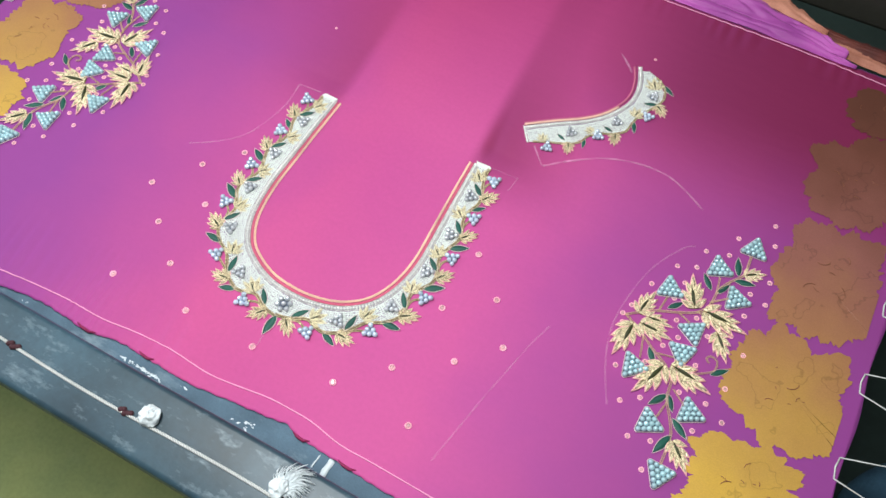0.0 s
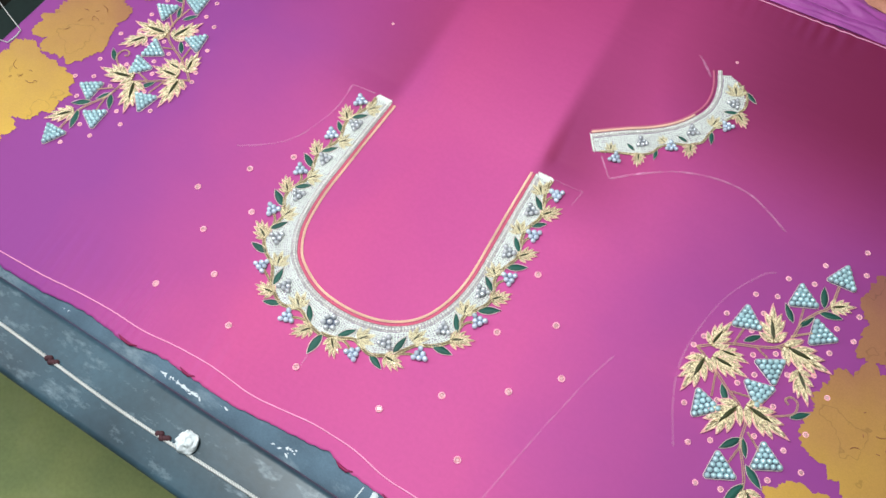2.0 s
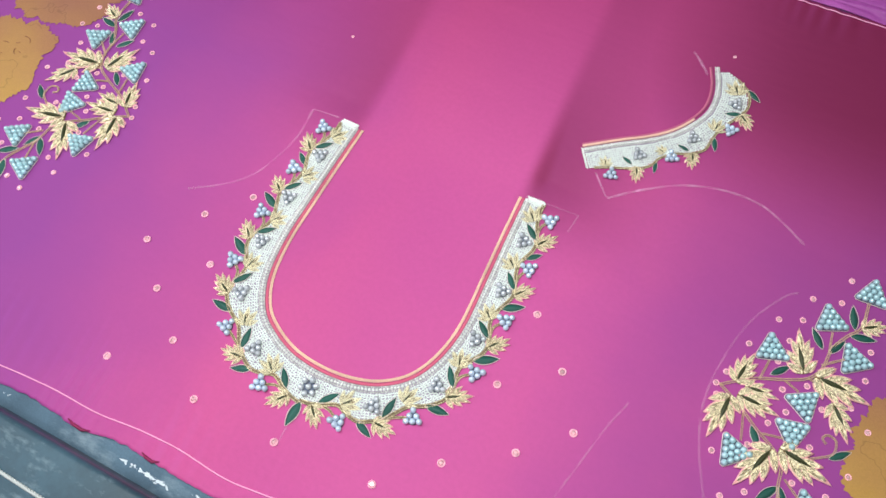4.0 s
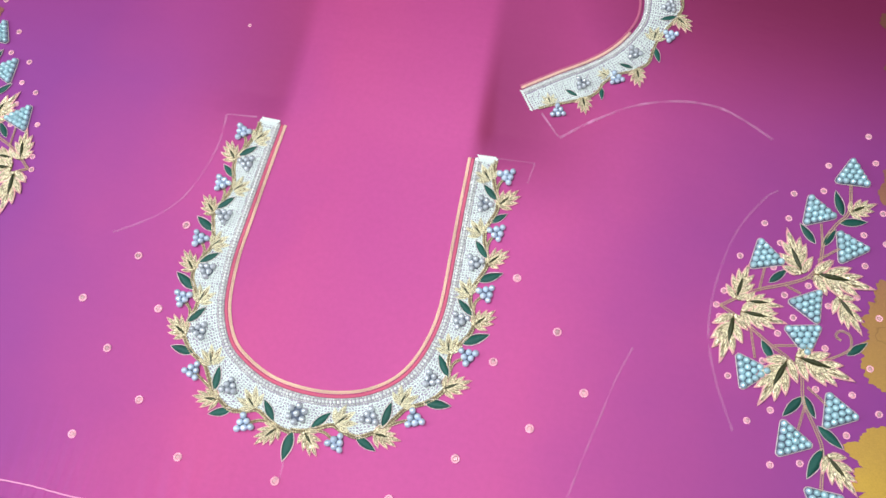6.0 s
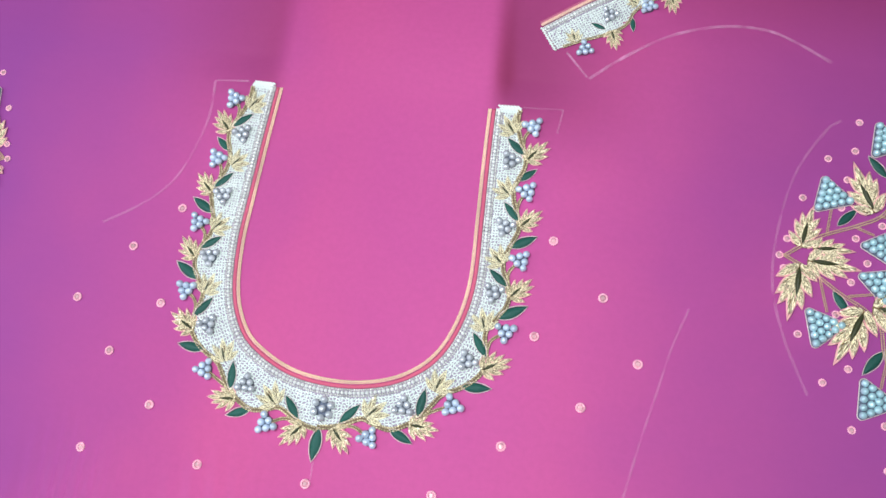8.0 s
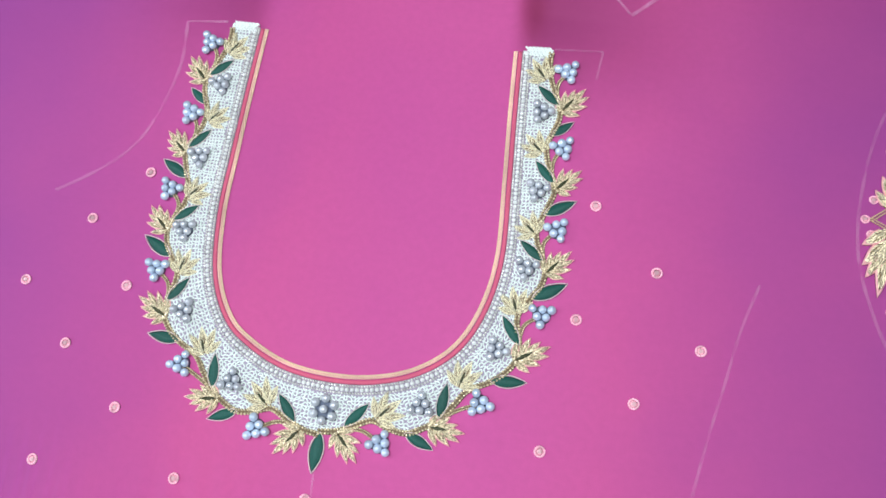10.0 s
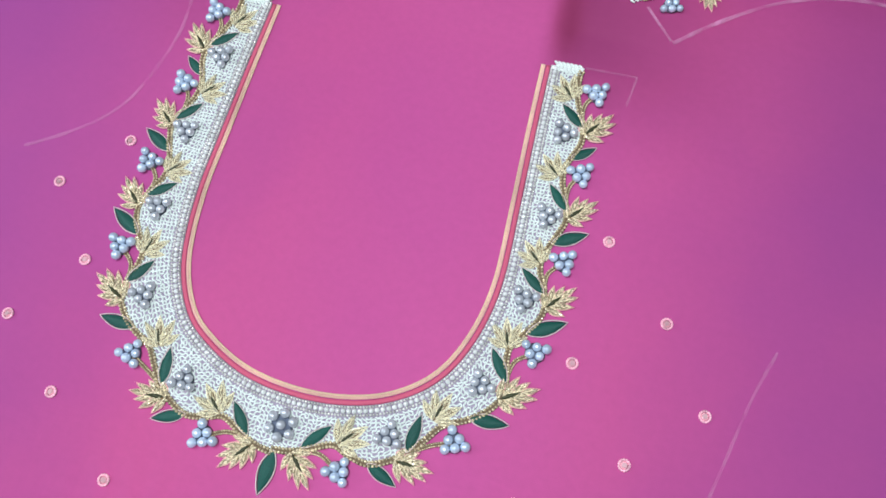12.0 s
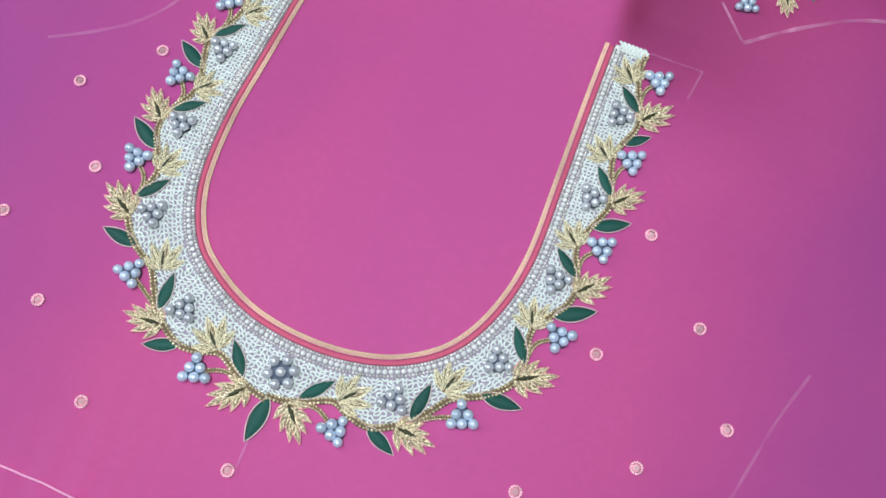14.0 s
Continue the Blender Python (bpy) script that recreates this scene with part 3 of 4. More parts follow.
# sewing thread along both hems, frayed roll at the near edge
tb = Build()
tb.tube([(x, (hem_line(x - 0.008) + hem_line(x) + hem_line(x + 0.008)) / 3, lift(x, hem_line(x)) + 0.0006) for x in [-0.465 + 0.004 * i for i in range(233)]], 0.0006, 5)
part("hem_thread", tb, HEMTHREAD, silk, "pale pink sewing thread")
tb = Build()
tb.tube([(x, 0.295 - 0.10 * max(0, x - 0.30) ** 1.3, lift(x, 0.295) + 0.0008) for x in [-0.47 + 0.004 * i for i in range(235)]], 0.0006, 5)
part("hem_thread", tb, HEMTHREAD, silk, "pale pink sewing thread")
rnd = random.Random(11)
for x in (-0.39, -0.30, -0.138, -0.076, 0.079, 0.124, 0.21, 0.33):
    fr, ln = Build(), rnd.uniform(0.010, 0.022)
    y = raw_edge(x)
    fr.tube([(x - ln / 2, y + 0.002, 0.0003), (x - ln / 5, y + 0.0003, 0.0008), (x + ln / 5, y - 0.0003, 0.0009), (x + ln / 2, y + 0.002, 0.0003)], 0.0011, 6, taper=lambda u: 0.3 + math.sin(math.pi * u))
    part("frayed_curl", fr, SILK_DARK, silk, "crimson curl of the raw edge")


def brocade(cx, cy, rx, ry, lobes, seed, turn, mat):
    """A woven gold patch with a lobed, uneven outline."""
    rnd = random.Random(seed)
    ph = rnd.uniform(0, 6)
    b, n = Build(), 400
    outer = []
    for i in range(n):
        a = 2 * math.pi * i / n
        ring = Vector((math.cos(a), math.sin(a), 0))
        k = 0.90 + 0.26 * noise.noise(ring * 1.7 + Vector((0, 0, seed))) + 0.15 * noise.noise(ring * 4.2 + Vector((0, 0, seed + 3)))
        k += 0.13 * abs(math.sin(lobes * a / 2 + ph + 1.3 * math.sin(2 * a + seed))) ** 0.45
        k += 0.07 * abs(noise.noise(ring * 9 + Vector((0, 0, seed)))) ** 0.6 + 0.06 * noise.noise(ring * 21 + Vector((0, 0, seed)))
        feather = max(0.0, math.cos(a) * (1 if cx > 0 else -1)) ** 2
        k -= 0.16 * feather * max(0.0, noise.noise(Vector((a * 7, seed, 1)))) ** 0.5
        sq = 1 / max(abs(math.cos(a)) ** 3 + abs(math.sin(a)) ** 3, 0.3) ** (1 / 3)
        ca, sa = math.cos(turn), math.sin(turn)
        px, py = rx * k * sq * math.cos(a), ry * k * sq * math.sin(a)
        x = min(XR - 0.012, max(XL + 0.012, cx + px * ca - py * sa))
        outer.append((x, cy + px * sa + py * ca))
    rows = 8
    for j in range(1, rows + 1):
        for x, y in outer:
            q = j / rows
            X, Y = cx + (x - cx) * q, cy + (y - cy) * q
            b.v.append((X, Y, lift(X, Y) + 0.0006 + 0.0004 * hash_noise(X, Y, 60) * (q < 0.95)))
    b.v.append((cx, cy, lift(cx, cy) + 0.0007))
    for j in range(rows - 1):
        for i in range(n):
            b.f.append((j * n + i, (j + 1) * n + i, (j + 1) * n + (i + 1) % n, j * n + (i + 1) % n))
    for i in range(n):
        b.f.append((rows * n, i, (i + 1) % n))
    ob = part("brocade_patch", b, mat, silk, "gold woven brocade patch with a lobed outline")
    for i in range(7):
        a0, q = rnd.uniform(0, 6.28), rnd.uniform(0.1, 0.65)
        x, y = cx + rx * q * math.cos(a0), cy + ry * q * math.sin(a0)
        r, a1, span = rnd.uniform(0.002, 0.008), rnd.uniform(0, 6.28), rnd.uniform(0.5, 2.0)
        fb = Build()
        fb.tube([(x + r * math.cos(a1 + span * k / 8), y + r * math.sin(a1 + span * k / 8) * 0.8, lift(x, y) + 0.0012) for k in range(9)], 0.0003, 4)
        part("float_thread", fb, ZARI_LINE, ob, "brown loose brocade thread")
    return ob


PATCHES = {1: ((0.408, -0.166, 0.045, 0.030, 9, 0.25), (0.414, -0.077, 0.049, 0.048, 10, 0.0), (0.415, 0.036, 0.047, 0.056, 9, 0.0),
               (0.416, 0.158, 0.048, 0.050, 9, 0.1), (0.424, 0.252, 0.040, 0.030, 8, 0.2), (0.405, -0.215, 0.042, 0.024, 8, 0.1)),
           -1: ((0.418, -0.156, 0.050, 0.034, 9, 0.25), (0.420, -0.076, 0.041, 0.046, 10, 0.0), (0.411, 0.030, 0.047, 0.050, 9, 0.0),
                (0.416, 0.146, 0.048, 0.050, 9, 0.1), (0.424, 0.240, 0.040, 0.030, 8, 0.2), (0.426, -0.220, 0.040, 0.026, 8, 0.1))}
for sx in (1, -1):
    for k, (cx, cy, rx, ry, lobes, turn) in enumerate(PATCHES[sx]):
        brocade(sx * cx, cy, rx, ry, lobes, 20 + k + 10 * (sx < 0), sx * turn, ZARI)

# chalk marks
chalk = root("chalk_marking", 0, 0, 0.0008, "pale pink tailor's chalk lines drawn on the silk", "chalk marking")


def stroke(pts, wd=0.0016, faint=False):
    line, b = spline(pts, 0.003), Build()
    for i, p in enumerate(line):
        d = (line[min(i + 1, len(line) - 1)] - line[max(i - 1, 0)]).normalized()
        w2 = wd * 0.5 * (1 + 0.3 * hash_noise(p.x, p.y, 120))
        for s in (-1, 1):
            X, Y = p.x - d.y * w2 * s, p.y + d.x * w2 * s
            b.v.append((X, Y, lift(X, Y)))
        if i:
            k = 2 * i
            b.f.append((k - 2, k - 1, k + 1, k))
    part("chalk_line", b, CHALK_FAINT if faint else CHALK, chalk)


stroke(mm((-100, 3), (-125, 1)))
stroke(mm((-125, 1), (-123, -30), (-131, -65), (-142, -85), (-160, -101), (-180, -114)), 0.0020, True)
stroke(mm((97, 3), (124, 4)), 0.0014, True)
stroke(mm((124, 4), (122, -14)), 0.0014, True)
stroke(mm((121, 48), (138, 29)), 0.0014)
stroke(mm((138, 29), (161, 48), (189, 66), (221, 76), (250, 76), (271, 68), (294, 55)), 0.0022)
stroke(mm((216, -121), (208, -146), (201, -177), (194, -208), (181, -275)), 0.0016, True)
stroke(mm((300, 15), (291, 7), (274, -24), (265, -64), (264, -100), (273, -133), (288, -165)), 0.0018, True)
stroke(mm((152, 199), (160, 192), (173, 178)), 0.0024)
stroke(mm((1, -246), (2, -262)), 0.0014, True)


# ---- beadwork ----
def unit_pearl(mat):
    b = Build()
    b.ball((0, 0, 0), 1.0, 14, 9)
    return b.mesh("pearl", mat)


PEARLS = {"grey": unit_pearl(PEARL), "blue": unit_pearl(PEARL_BLUE), "sky": unit_pearl(PEARL_SKY), "white": unit_pearl(PEARL_WHITE)}


def pearl_at(parent, kind, x, y, z, r):
    return part("pearl", PEARLS[kind], None, parent, "", Matrix.Translation((x, y, z)) @ Matrix.Scale(r, 4))


def triangle_rows(rows, pitch):
    """Places of balls packed in a triangle whose tip points along +x, centred."""
    out = []
    h = pitch * 0.866
    for i in range(rows):
        for j in range(i + 1):
            out.append(((rows - 1) * h * 2 / 3 - i * h, (j - i / 2) * pitch))
    return out


def grape(parent, x, y, ang, rows, r, kind, origin, edge=False, jitter=0.12, seed=0):
    """A triangular bunch of pearls on a slate backing."""
    pts = triangle_rows(rows, 2.02 * r)
    b = Build()
    if edge:
        e = [Vector(p) for p in (pts[0], pts[-rows], pts[-1])]
        inr = (e[1] - e[2]).length / (2 * math.sqrt(3))
        grow, reach = (inr + 1.12 * r) / inr, e[0].length + 1.15 * r
        out = []
        for i in range(3):
            a, c = e[i] * grow, e[(i + 1) % 3] * grow
            for k in range(14):
                q = a + (c - a) * (k / 14)
                if q.length > reach:
                    q = q * (reach / q.length)
                out.append((q.x, q.y, 0.0006))
        b.tube(out, 0.00032, 5, closed=True)
        b.add([(p[0], p[1], 0.0003) for p in out], [tuple(range(len(out)))])
        sheet = Build()
        sheet.add([(p[0] * 0.97, p[1] * 0.97, 0.00055) for p in out], [tuple(range(len(out)))])
    else:
        b.ball((0, 0, 0.0002), r * rows * 0.70, 14, 4, 0.05)
    m = Matrix.Translation((x - origin[0], y - origin[1], lift(x, y) + 0.0005 - origin[2])) @ Matrix.Rotation(ang, 4, "Z")
    ob = part("grape_motif", b, (SILVERCORD if edge else PEARL_GROUND), parent, "triangular bunch of pale blue pearls" if kind != "grey" else "bunch of grey pearls", m)
    if edge:
        part("thread_ground", sheet, PEARL_GROUND, ob, "slate sheet in the gaps between the pearls", smooth=False)
    rnd = random.Random(seed)
    for px, py in pts:
        pearl_at(ob, kind, px + rnd.uniform(-1, 1) * jitter * r, py + rnd.uniform(-1, 1) * jitter * r, r * 0.85, r * rnd.uniform(0.93, 1.06))
    return ob


def gold_leaf_meshes(lobes, seed, pink, mat=None, calm=1.0):
    """A leaf one unit long with pointed lobes, covered in laid bugle stitches: the leaf, its vein and its cord outline."""
    rnd = random.Random(seed)
    b, vein, cordb = Build(), Build(), Build()
    b.spindle((0.0, 0), (0.75, 0), 0.30, 0.04)
    for ox, ang, ln, wd in lobes:
        a = radians(ang)
        b.spindle((ox, 0), (ox + ln * 0.94 * math.cos(a), ln * 0.94 * math.sin(a)), wd, 0.04)
    ground = len(b.f)
    for ox, ang, ln, wd in lobes:
        a = radians(ang)
        d, s = Vector((math.cos(a), math.sin(a), 0)), Vector((-math.sin(a), math.cos(a), 0))
        o = Vector((ox, 0, 0))
        us = (0.3, 0.5, 0.7, 0.85, 0.94, 1.03)
        edge = [o + d * ln * u + s * (wd * 0.52 * math.sin(math.pi * u ** 0.87)) + Vector((0, 0, 0.025)) for u in us]
        back = [o + d * ln * u - s * (wd * 0.52 * math.sin(math.pi * u ** 0.87)) + Vector((0, 0, 0.025)) for u in us[-2::-1]]
        cordb.tube(edge + back, 0.022, 4)
        n = 15
        for i in range(n):
            for side in (-1, 1):
                for lane in (0.2, 0.75):
                    u = 0.06 + 0.80 * (i + rnd.uniform(-0.35, 0.35)) / n
                    u2 = min(0.99, u + rnd.uniform(0.07, 0.12))
                    w1, w2 = (wd * 0.5 * math.sin(math.pi * max(0.01, q) ** 0.87) for q in (u, u2))
                    p = o + d * ln * u + s * (side * w1 * max(0, lane - 0.2 + rnd.uniform(-0.1, 0.1)))
                    q = o + d * ln * u2 + s * (side * w2 * (lane + 0.15))
                    zc = 0.046 + rnd.uniform(0, 0.04) * calm - 0.02 * lane
                    b.tube([p + Vector((0, 0, zc)), (p + q) / 2 + Vector((0, 0, zc + 0.012)), q + Vector((0, 0, zc))], 0.0125, 4)
    vein.spindle((0.08, 0.0), (0.60, 0.03), 0.105, 0.05, z=0.075)
    me = b.mesh("gold_leaf", mat or GOLD)
    me.materials.append(GOLD_DARK)
    me.polygons.foreach_set("material_index", [1] * ground + [0] * (len(b.f) - ground))
    return me, vein.mesh("vein", DARKVEIN), cordb.mesh("outline", pink)


BROAD = [gold_leaf_meshes(((0.30, 0, 0.76, 0.19), (0.26, 19, 0.64, 0.18), (0.26, -18, 0.70, 0.18), (0.14, 37, 0.66, 0.19), (0.14, -36, 0.60, 0.19), (0.02, 58, 0.54, 0.18), (0.02, -57, 0.50, 0.18)), 1, PINKCORD),
         gold_leaf_meshes(((0.30, 3, 0.76, 0.19), (0.26, 23, 0.60, 0.18), (0.26, -17, 0.72, 0.18), (0.14, 42, 0.58, 0.19), (0.14, -34, 0.68, 0.19), (0.02, 62, 0.46, 0.18), (0.02, -54, 0.56, 0.18)), 2, PINKCORD)]
INNER = [gold_leaf_meshes(((0.05, 0, 0.95, 0.30), (0.05, 32, 0.92, 0.28), (0.05, -32, 0.92, 0.28), (0.0, 62, 0.72, 0.24), (0.0, -62, 0.72, 0.24)), 3, GOLD_PALE, GOLD_PALE)]
LONG = [gold_leaf_meshes(((0.06, 0, 0.94, 0.20), (0.34, 24, 0.48, 0.15), (0.32, -25, 0.50, 0.15), (0.18, 37, 0.50, 0.17), (0.16, -38, 0.50, 0.17), (0.02, 54, 0.44, 0.16), (0.02, -53, 0.42, 0.16)), 4, PINKCORD, calm=0.35),
        gold_leaf_meshes(((0.06, -2, 0.94, 0.20), (0.34, 22, 0.46, 0.15), (0.30, -27, 0.52, 0.15), (0.16, 40, 0.46, 0.17), (0.18, -36, 0.52, 0.17), (0.02, 57, 0.40, 0.16), (0.02, -50, 0.45, 0.16)), 5, PINKCORD, calm=0.35)]


def between(a, b, origin, z, stretch=1.0, wide=1.0):
    d = math.hypot(b[0] - a[0], b[1] - a[1]) * stretch
    return (Matrix.Translation((a[0] - origin[0], a[1] - origin[1], z + lift(*a) - origin[2])) @ Matrix.Rotation(math.atan2(b[1] - a[1], b[0] - a[0]), 4, "Z")
            @ Matrix.Diagonal((d, d * wide, d * 0.85, 1)))


def gold_leaf(parent, a, b, meshes, origin, z=0.0006, stretch=1.0, wide=1.0):
    ob = part("gold_leaf", meshes[0], None, parent, "gold beaded leaf with pointed lobes", between(a, b, origin, z, stretch, wide))
    part("vein", meshes[1], None, ob, "dark olive stitched vein")
    part("outline", meshes[2], None, ob)
    return ob


def green_leaf_mesh():
    b, o = Build(), Build()
    b.spindle((0, 0), (1, 0), 0.29, 0.07, rows=12, across=6, z=0.02, full=0.45)
    ring = []
    for i in range(13):
        u = i / 12
        ring.append((u * 1.06 - 0.02, 0.168 * math.sin(math.pi * u ** 0.87) ** 0.9, 0.04))
    for i in range(11, 0, -1):
        u = i / 12
        ring.append((u * 1.06 - 0.02, -0.168 * math.sin(math.pi * u ** 0.87) ** 0.9, 0.04))
    o.tube(ring, 0.0145, 5, closed=True)
    return b.mesh("green_leaf", GREEN), o.mesh("outline", SILVERCORD)


GREENLEAF = green_leaf_mesh()


def green_leaf(parent, a, b, origin, z=0.0006, wide=1.0):
    ob = part("green_leaf", GREENLEAF[0], None, parent, "dark green satin-stitched pointed leaf", between(a, b, origin, z, 1.0, wide))
    part("outline", GREENLEAF[1], None, ob, "pale gold cord outline")
    return ob


def bead_string(pts, r, z, origin, seg=7, rows=4):
    b = Build()
    for p in pts:
        b.ball((p.x - origin[0], p.y - origin[1], lift(p.x, p.y) + z + r * 0.7 - origin[2]), r, seg, rows)
    return b


def vine(parent, pts, origin, r=0.00078, gap=0.0009, name="vine", z=0.0007, mat=None):
    """A stem of two strings of small gold beads."""
    line = spline(pts, r * 2.05)
    b = Build()
    for s in (-1, 1):
        q = []
        for i, p in enumerate(line):
            d = (line[min(i + 1, len(line) - 1)] - line[max(i - 1, 0)]).normalized()
            q.append(p + Vector((-d.y, d.x, 0)) * (gap * s))
        bb = bead_string(q, r, z, origin, 6, 4)
        b.add(bb.v, bb.f)
    ob = part(name, b, mat or GOLD_BEAD, parent, "stem of two strings of gold beads")
    if mat is None:
        # flat brown core that fills the gaps between the beads
        core = Build()
        core.tube([(p.x - origin[0], p.y - origin[1], lift(p.x, p.y) + z + 0.0001 - origin[2]) for p in line[::2]], gap + r * 0.7, 5, flat=0.3)
        part("stitched_core", core, BEADCORE, ob, "brown core under the beads")
    return ob


def lay(g, s0, s1, d, step):
    n = int((s1 - s0) / step)
    return [g.at(s0 + (s1 - s0) * i / n, d) for i in range(n + 1)]


def flat_cord(g, s0, s1, d, r, origin, z, squash=0.6):
    b = Build()
    pts = lay(g, s0, s1, d, 0.0022)
    b.tube([(p.x - origin[0], p.y - origin[1], lift(p.x, p.y) + z + r * squash - origin[2]) for p in pts], r, 7, flat=squash)
    return b


def twisted_cord(g, s0, s1, d, r, origin, z):
    b = Build()
    n = int((s1 - s0) / 0.0003)
    for ph in (0, math.pi):
        pts = []
        for i in range(n + 1):
            s = s0 + (s1 - s0) * i / n
            a = s / 0.0021 * 2 * math.pi + ph
            p = g.at(s, d + r * 0.75 * math.cos(a))
            pts.append((p.x - origin[0], p.y - origin[1], lift(p.x, p.y) + z + r * (0.6 + 0.35 * math.sin(a)) - origin[2]))
        b.tube(pts, r * 0.62, 5)
    return b


def field(g, s0, s1, d_in, d_out, origin, cell, seed, thick):
    """White cord couched in a close meander, and the pale ground under it."""
    rnd = random.Random(seed)
    b, base = Build(), Build()
    n = int((s1 - s0) / cell)
    for i in range(n):
        s = s0 + cell * i
        top = d_out(s + cell / 2)
        m = max(0, int((top - d_in) / cell + 0.8))
        for j in range(m):
            d = d_in + cell * j
            flip = rnd.random() < 0.5
            for (cx, cy, a0) in (((0, 0, 0), (1, 1, 180)) if flip else ((1, 0, 90), (0, 1, 270))):
                pts = []
                for k in range(5):
                    a = radians(a0 + 22.5 * k)
                    u, v = s + cell * (cx + 0.5 * math.cos(a)), d + cell * (cy + 0.5 * math.sin(a))
                    p = g.at(u + 0.0008 * noise.noise(Vector((u * 330, v * 330, 1))), v + 0.0008 * noise.noise(Vector((u * 330, v * 330, 7))))
                    pts.append((p.x - origin[0], p.y - origin[1], lift(p.x, p.y) + 0.00065 - origin[2]))
                b.tube(pts, thick, 5)
    n = int((s1 - s0) / 0.002)
    for i in range(n + 1):
        s = s0 + (s1 - s0) * i / n
        for j in range(5):
            p = g.at(s, (d_in - 0.0056) + (d_out(s) + 0.0051 - d_in) * j / 4)
            base.v.append((p.x - origin[0], p.y - origin[1], lift(p.x, p.y) + 0.00035 - origin[2]))
        if i:
            for j in range(4):
                q = 5 * i + j
                base.f.append((q - 5, q - 4, q + 1, q))
    return b, base


def interp(table):
    xs, ys = [q[0] for q in table], [q[1] for q in table]
    return lambda s: float(np.interp(s, xs, ys))


# ---- the back-neck embroidery ----
U = Guide(mm((-75, 0), (-76, -40), (-76.5, -80), (-76.5, -116), (-71.5, -150), (-60, -173), (-45, -185), (-24, -194), (0, -197), (24, -195), (46, -187.5),
             (64, -173), (75, -151), (80, -122), (78.5, -80), (76.5, -40), (75, 0)))
MID = U.find(0, -0.197)[0]
O = (0.0, -0.12, 0.0)
neck = root("neck_embroidery", *O, "U-shaped beaded neckline with gold leaves, pearls and green leaves", "embroidery")


def left_of(p):
    """The matching place on the other arm of the U."""
    return -p[0] - 0.0005, p[1] - 0.0015


def both(p):
    return (p, left_of(p))


VINE_R = mm((0, -226.5), (9, -225), (18, -221), (27, -217), (35, -219.5), (45, -221), (54, -217), (62, -211), (68, -203), (74, -195), (85, -189), (93, -182), (97, -175), (97, -167),
            (95, -159), (95, -151), (100, -143), (105, -135), (106, -127), (103, -118), (100, -112), (99, -105), (101, -98), (104, -90), (106, -82), (103, -72), (100, -64),
            (99, -56), (101, -49), (104, -40), (103, -31), (99, -22), (96, -13), (95, -4), (95.5, 1))
vine(neck, VINE_R, O, 0.00084, 0.00102)
vine(neck, [left_of(p) for p in VINE_R], O, 0.00084, 0.00102)
sd = [U.find(*p) for p in VINE_R]
edge_tab = sorted([U.find(*left_of(p)) for p in VINE_R] + sd)
edge_d = interp(edge_tab)
L = U.length
part("cream_cord", twisted_cord(U, 0, L, 0.0003, 0.00062, O, 0.0003), CREAM, neck, "twisted peach cream cord")
part("gold_cord", twisted_cord(U, 0, L, -0.0008, 0.0005, O, 0.0003), ZARICORD, neck, "twisted pale gold zari cord")
part("red_piping", flat_cord(U, 0, L, 0.0025, 0.0012, O, 0.0001, 0.25), RED, neck, "coral red thread line")
part("bead_braid", bead_string(lay(U, 0, L, 0.0046, 0.0014), 0.00072, 0.0003, O), SILVER, neck, "row of tiny silver beads")
part("bead_braid", bead_string(lay(U, 0, L, 0.0084, 0.0014), 0.00072, 0.0003, O), SILVER, neck, "row of tiny silver beads")
fill, ground = field(U, 0.0005, L - 0.0005, 0.0094, lambda s: edge_d(s) - 0.0006, O, 0.0019, 4, 0.0005)
part("backing", ground, BACKING, neck, "pale thread ground")
fm = part("white_meander_fill", fill, WHITE, neck, "white cord couched in close meanders")
fm["kind"] = "stuff"
row = lay(U, 0.001, L - 0.001, 0.0065, 0.0025)
pr = part("pearl_braid", bead_string(lay(U, 0, L, 0.0065, 0.0022), 0.0004, 0.0, O, 6, 3), SILVER, neck, "row of small white pearls")
for p in row:
    pearl_at(pr, "white", p.x - O[0], p.y - O[1], lift(p.x, p.y) + 0.0011, 0.00126)

GREEN_OUT = ((45, -221, 60, -227), (85, -188.5, 103, -187), (101, -143, 118, -133), (102, -96, 118, -87), (101, -50, 112, -41))
GREEN_IN = ((13, -222, 24, -209), (61, -211, 63, -193), (97, -168, 87, -154), (104, -122, 91, -112), (105, -78, 94, -66), (103, -32, 90, -21))
GOLD_OUT = ((9, -225, 22, -239), (56, -216, 75, -217.5), (95, -177, 113, -167), (106, -129, 119, -115.5), (106, -82, 119, -69), (104, -36, 117, -21))
GOLD_IN = ((29, -216, 40, -205), (69, -194, 74, -180), (94, -152, 90, -138), (99, -108, 89, -98), (97, -61, 87, -51), (94, -17, 85, -5))
BUNCH_IN = ((51, -206, 46, -209), (86, -172, 83, -166), (96, -127, 101, -125), (97, -83, 103, -81), (94, -37, 100, -36))
BUNCH_OUT = ((33, -228, 28, -229), (81, -201, 79, -196), (107, -151, 107, -157), (110, -104, 112, -109), (108, -57, 110, -62), (106, -11, 108, -16))


def two(q):
    return (q[0] / 1000, q[1] / 1000), (q[2] / 1000, q[3] / 1000)


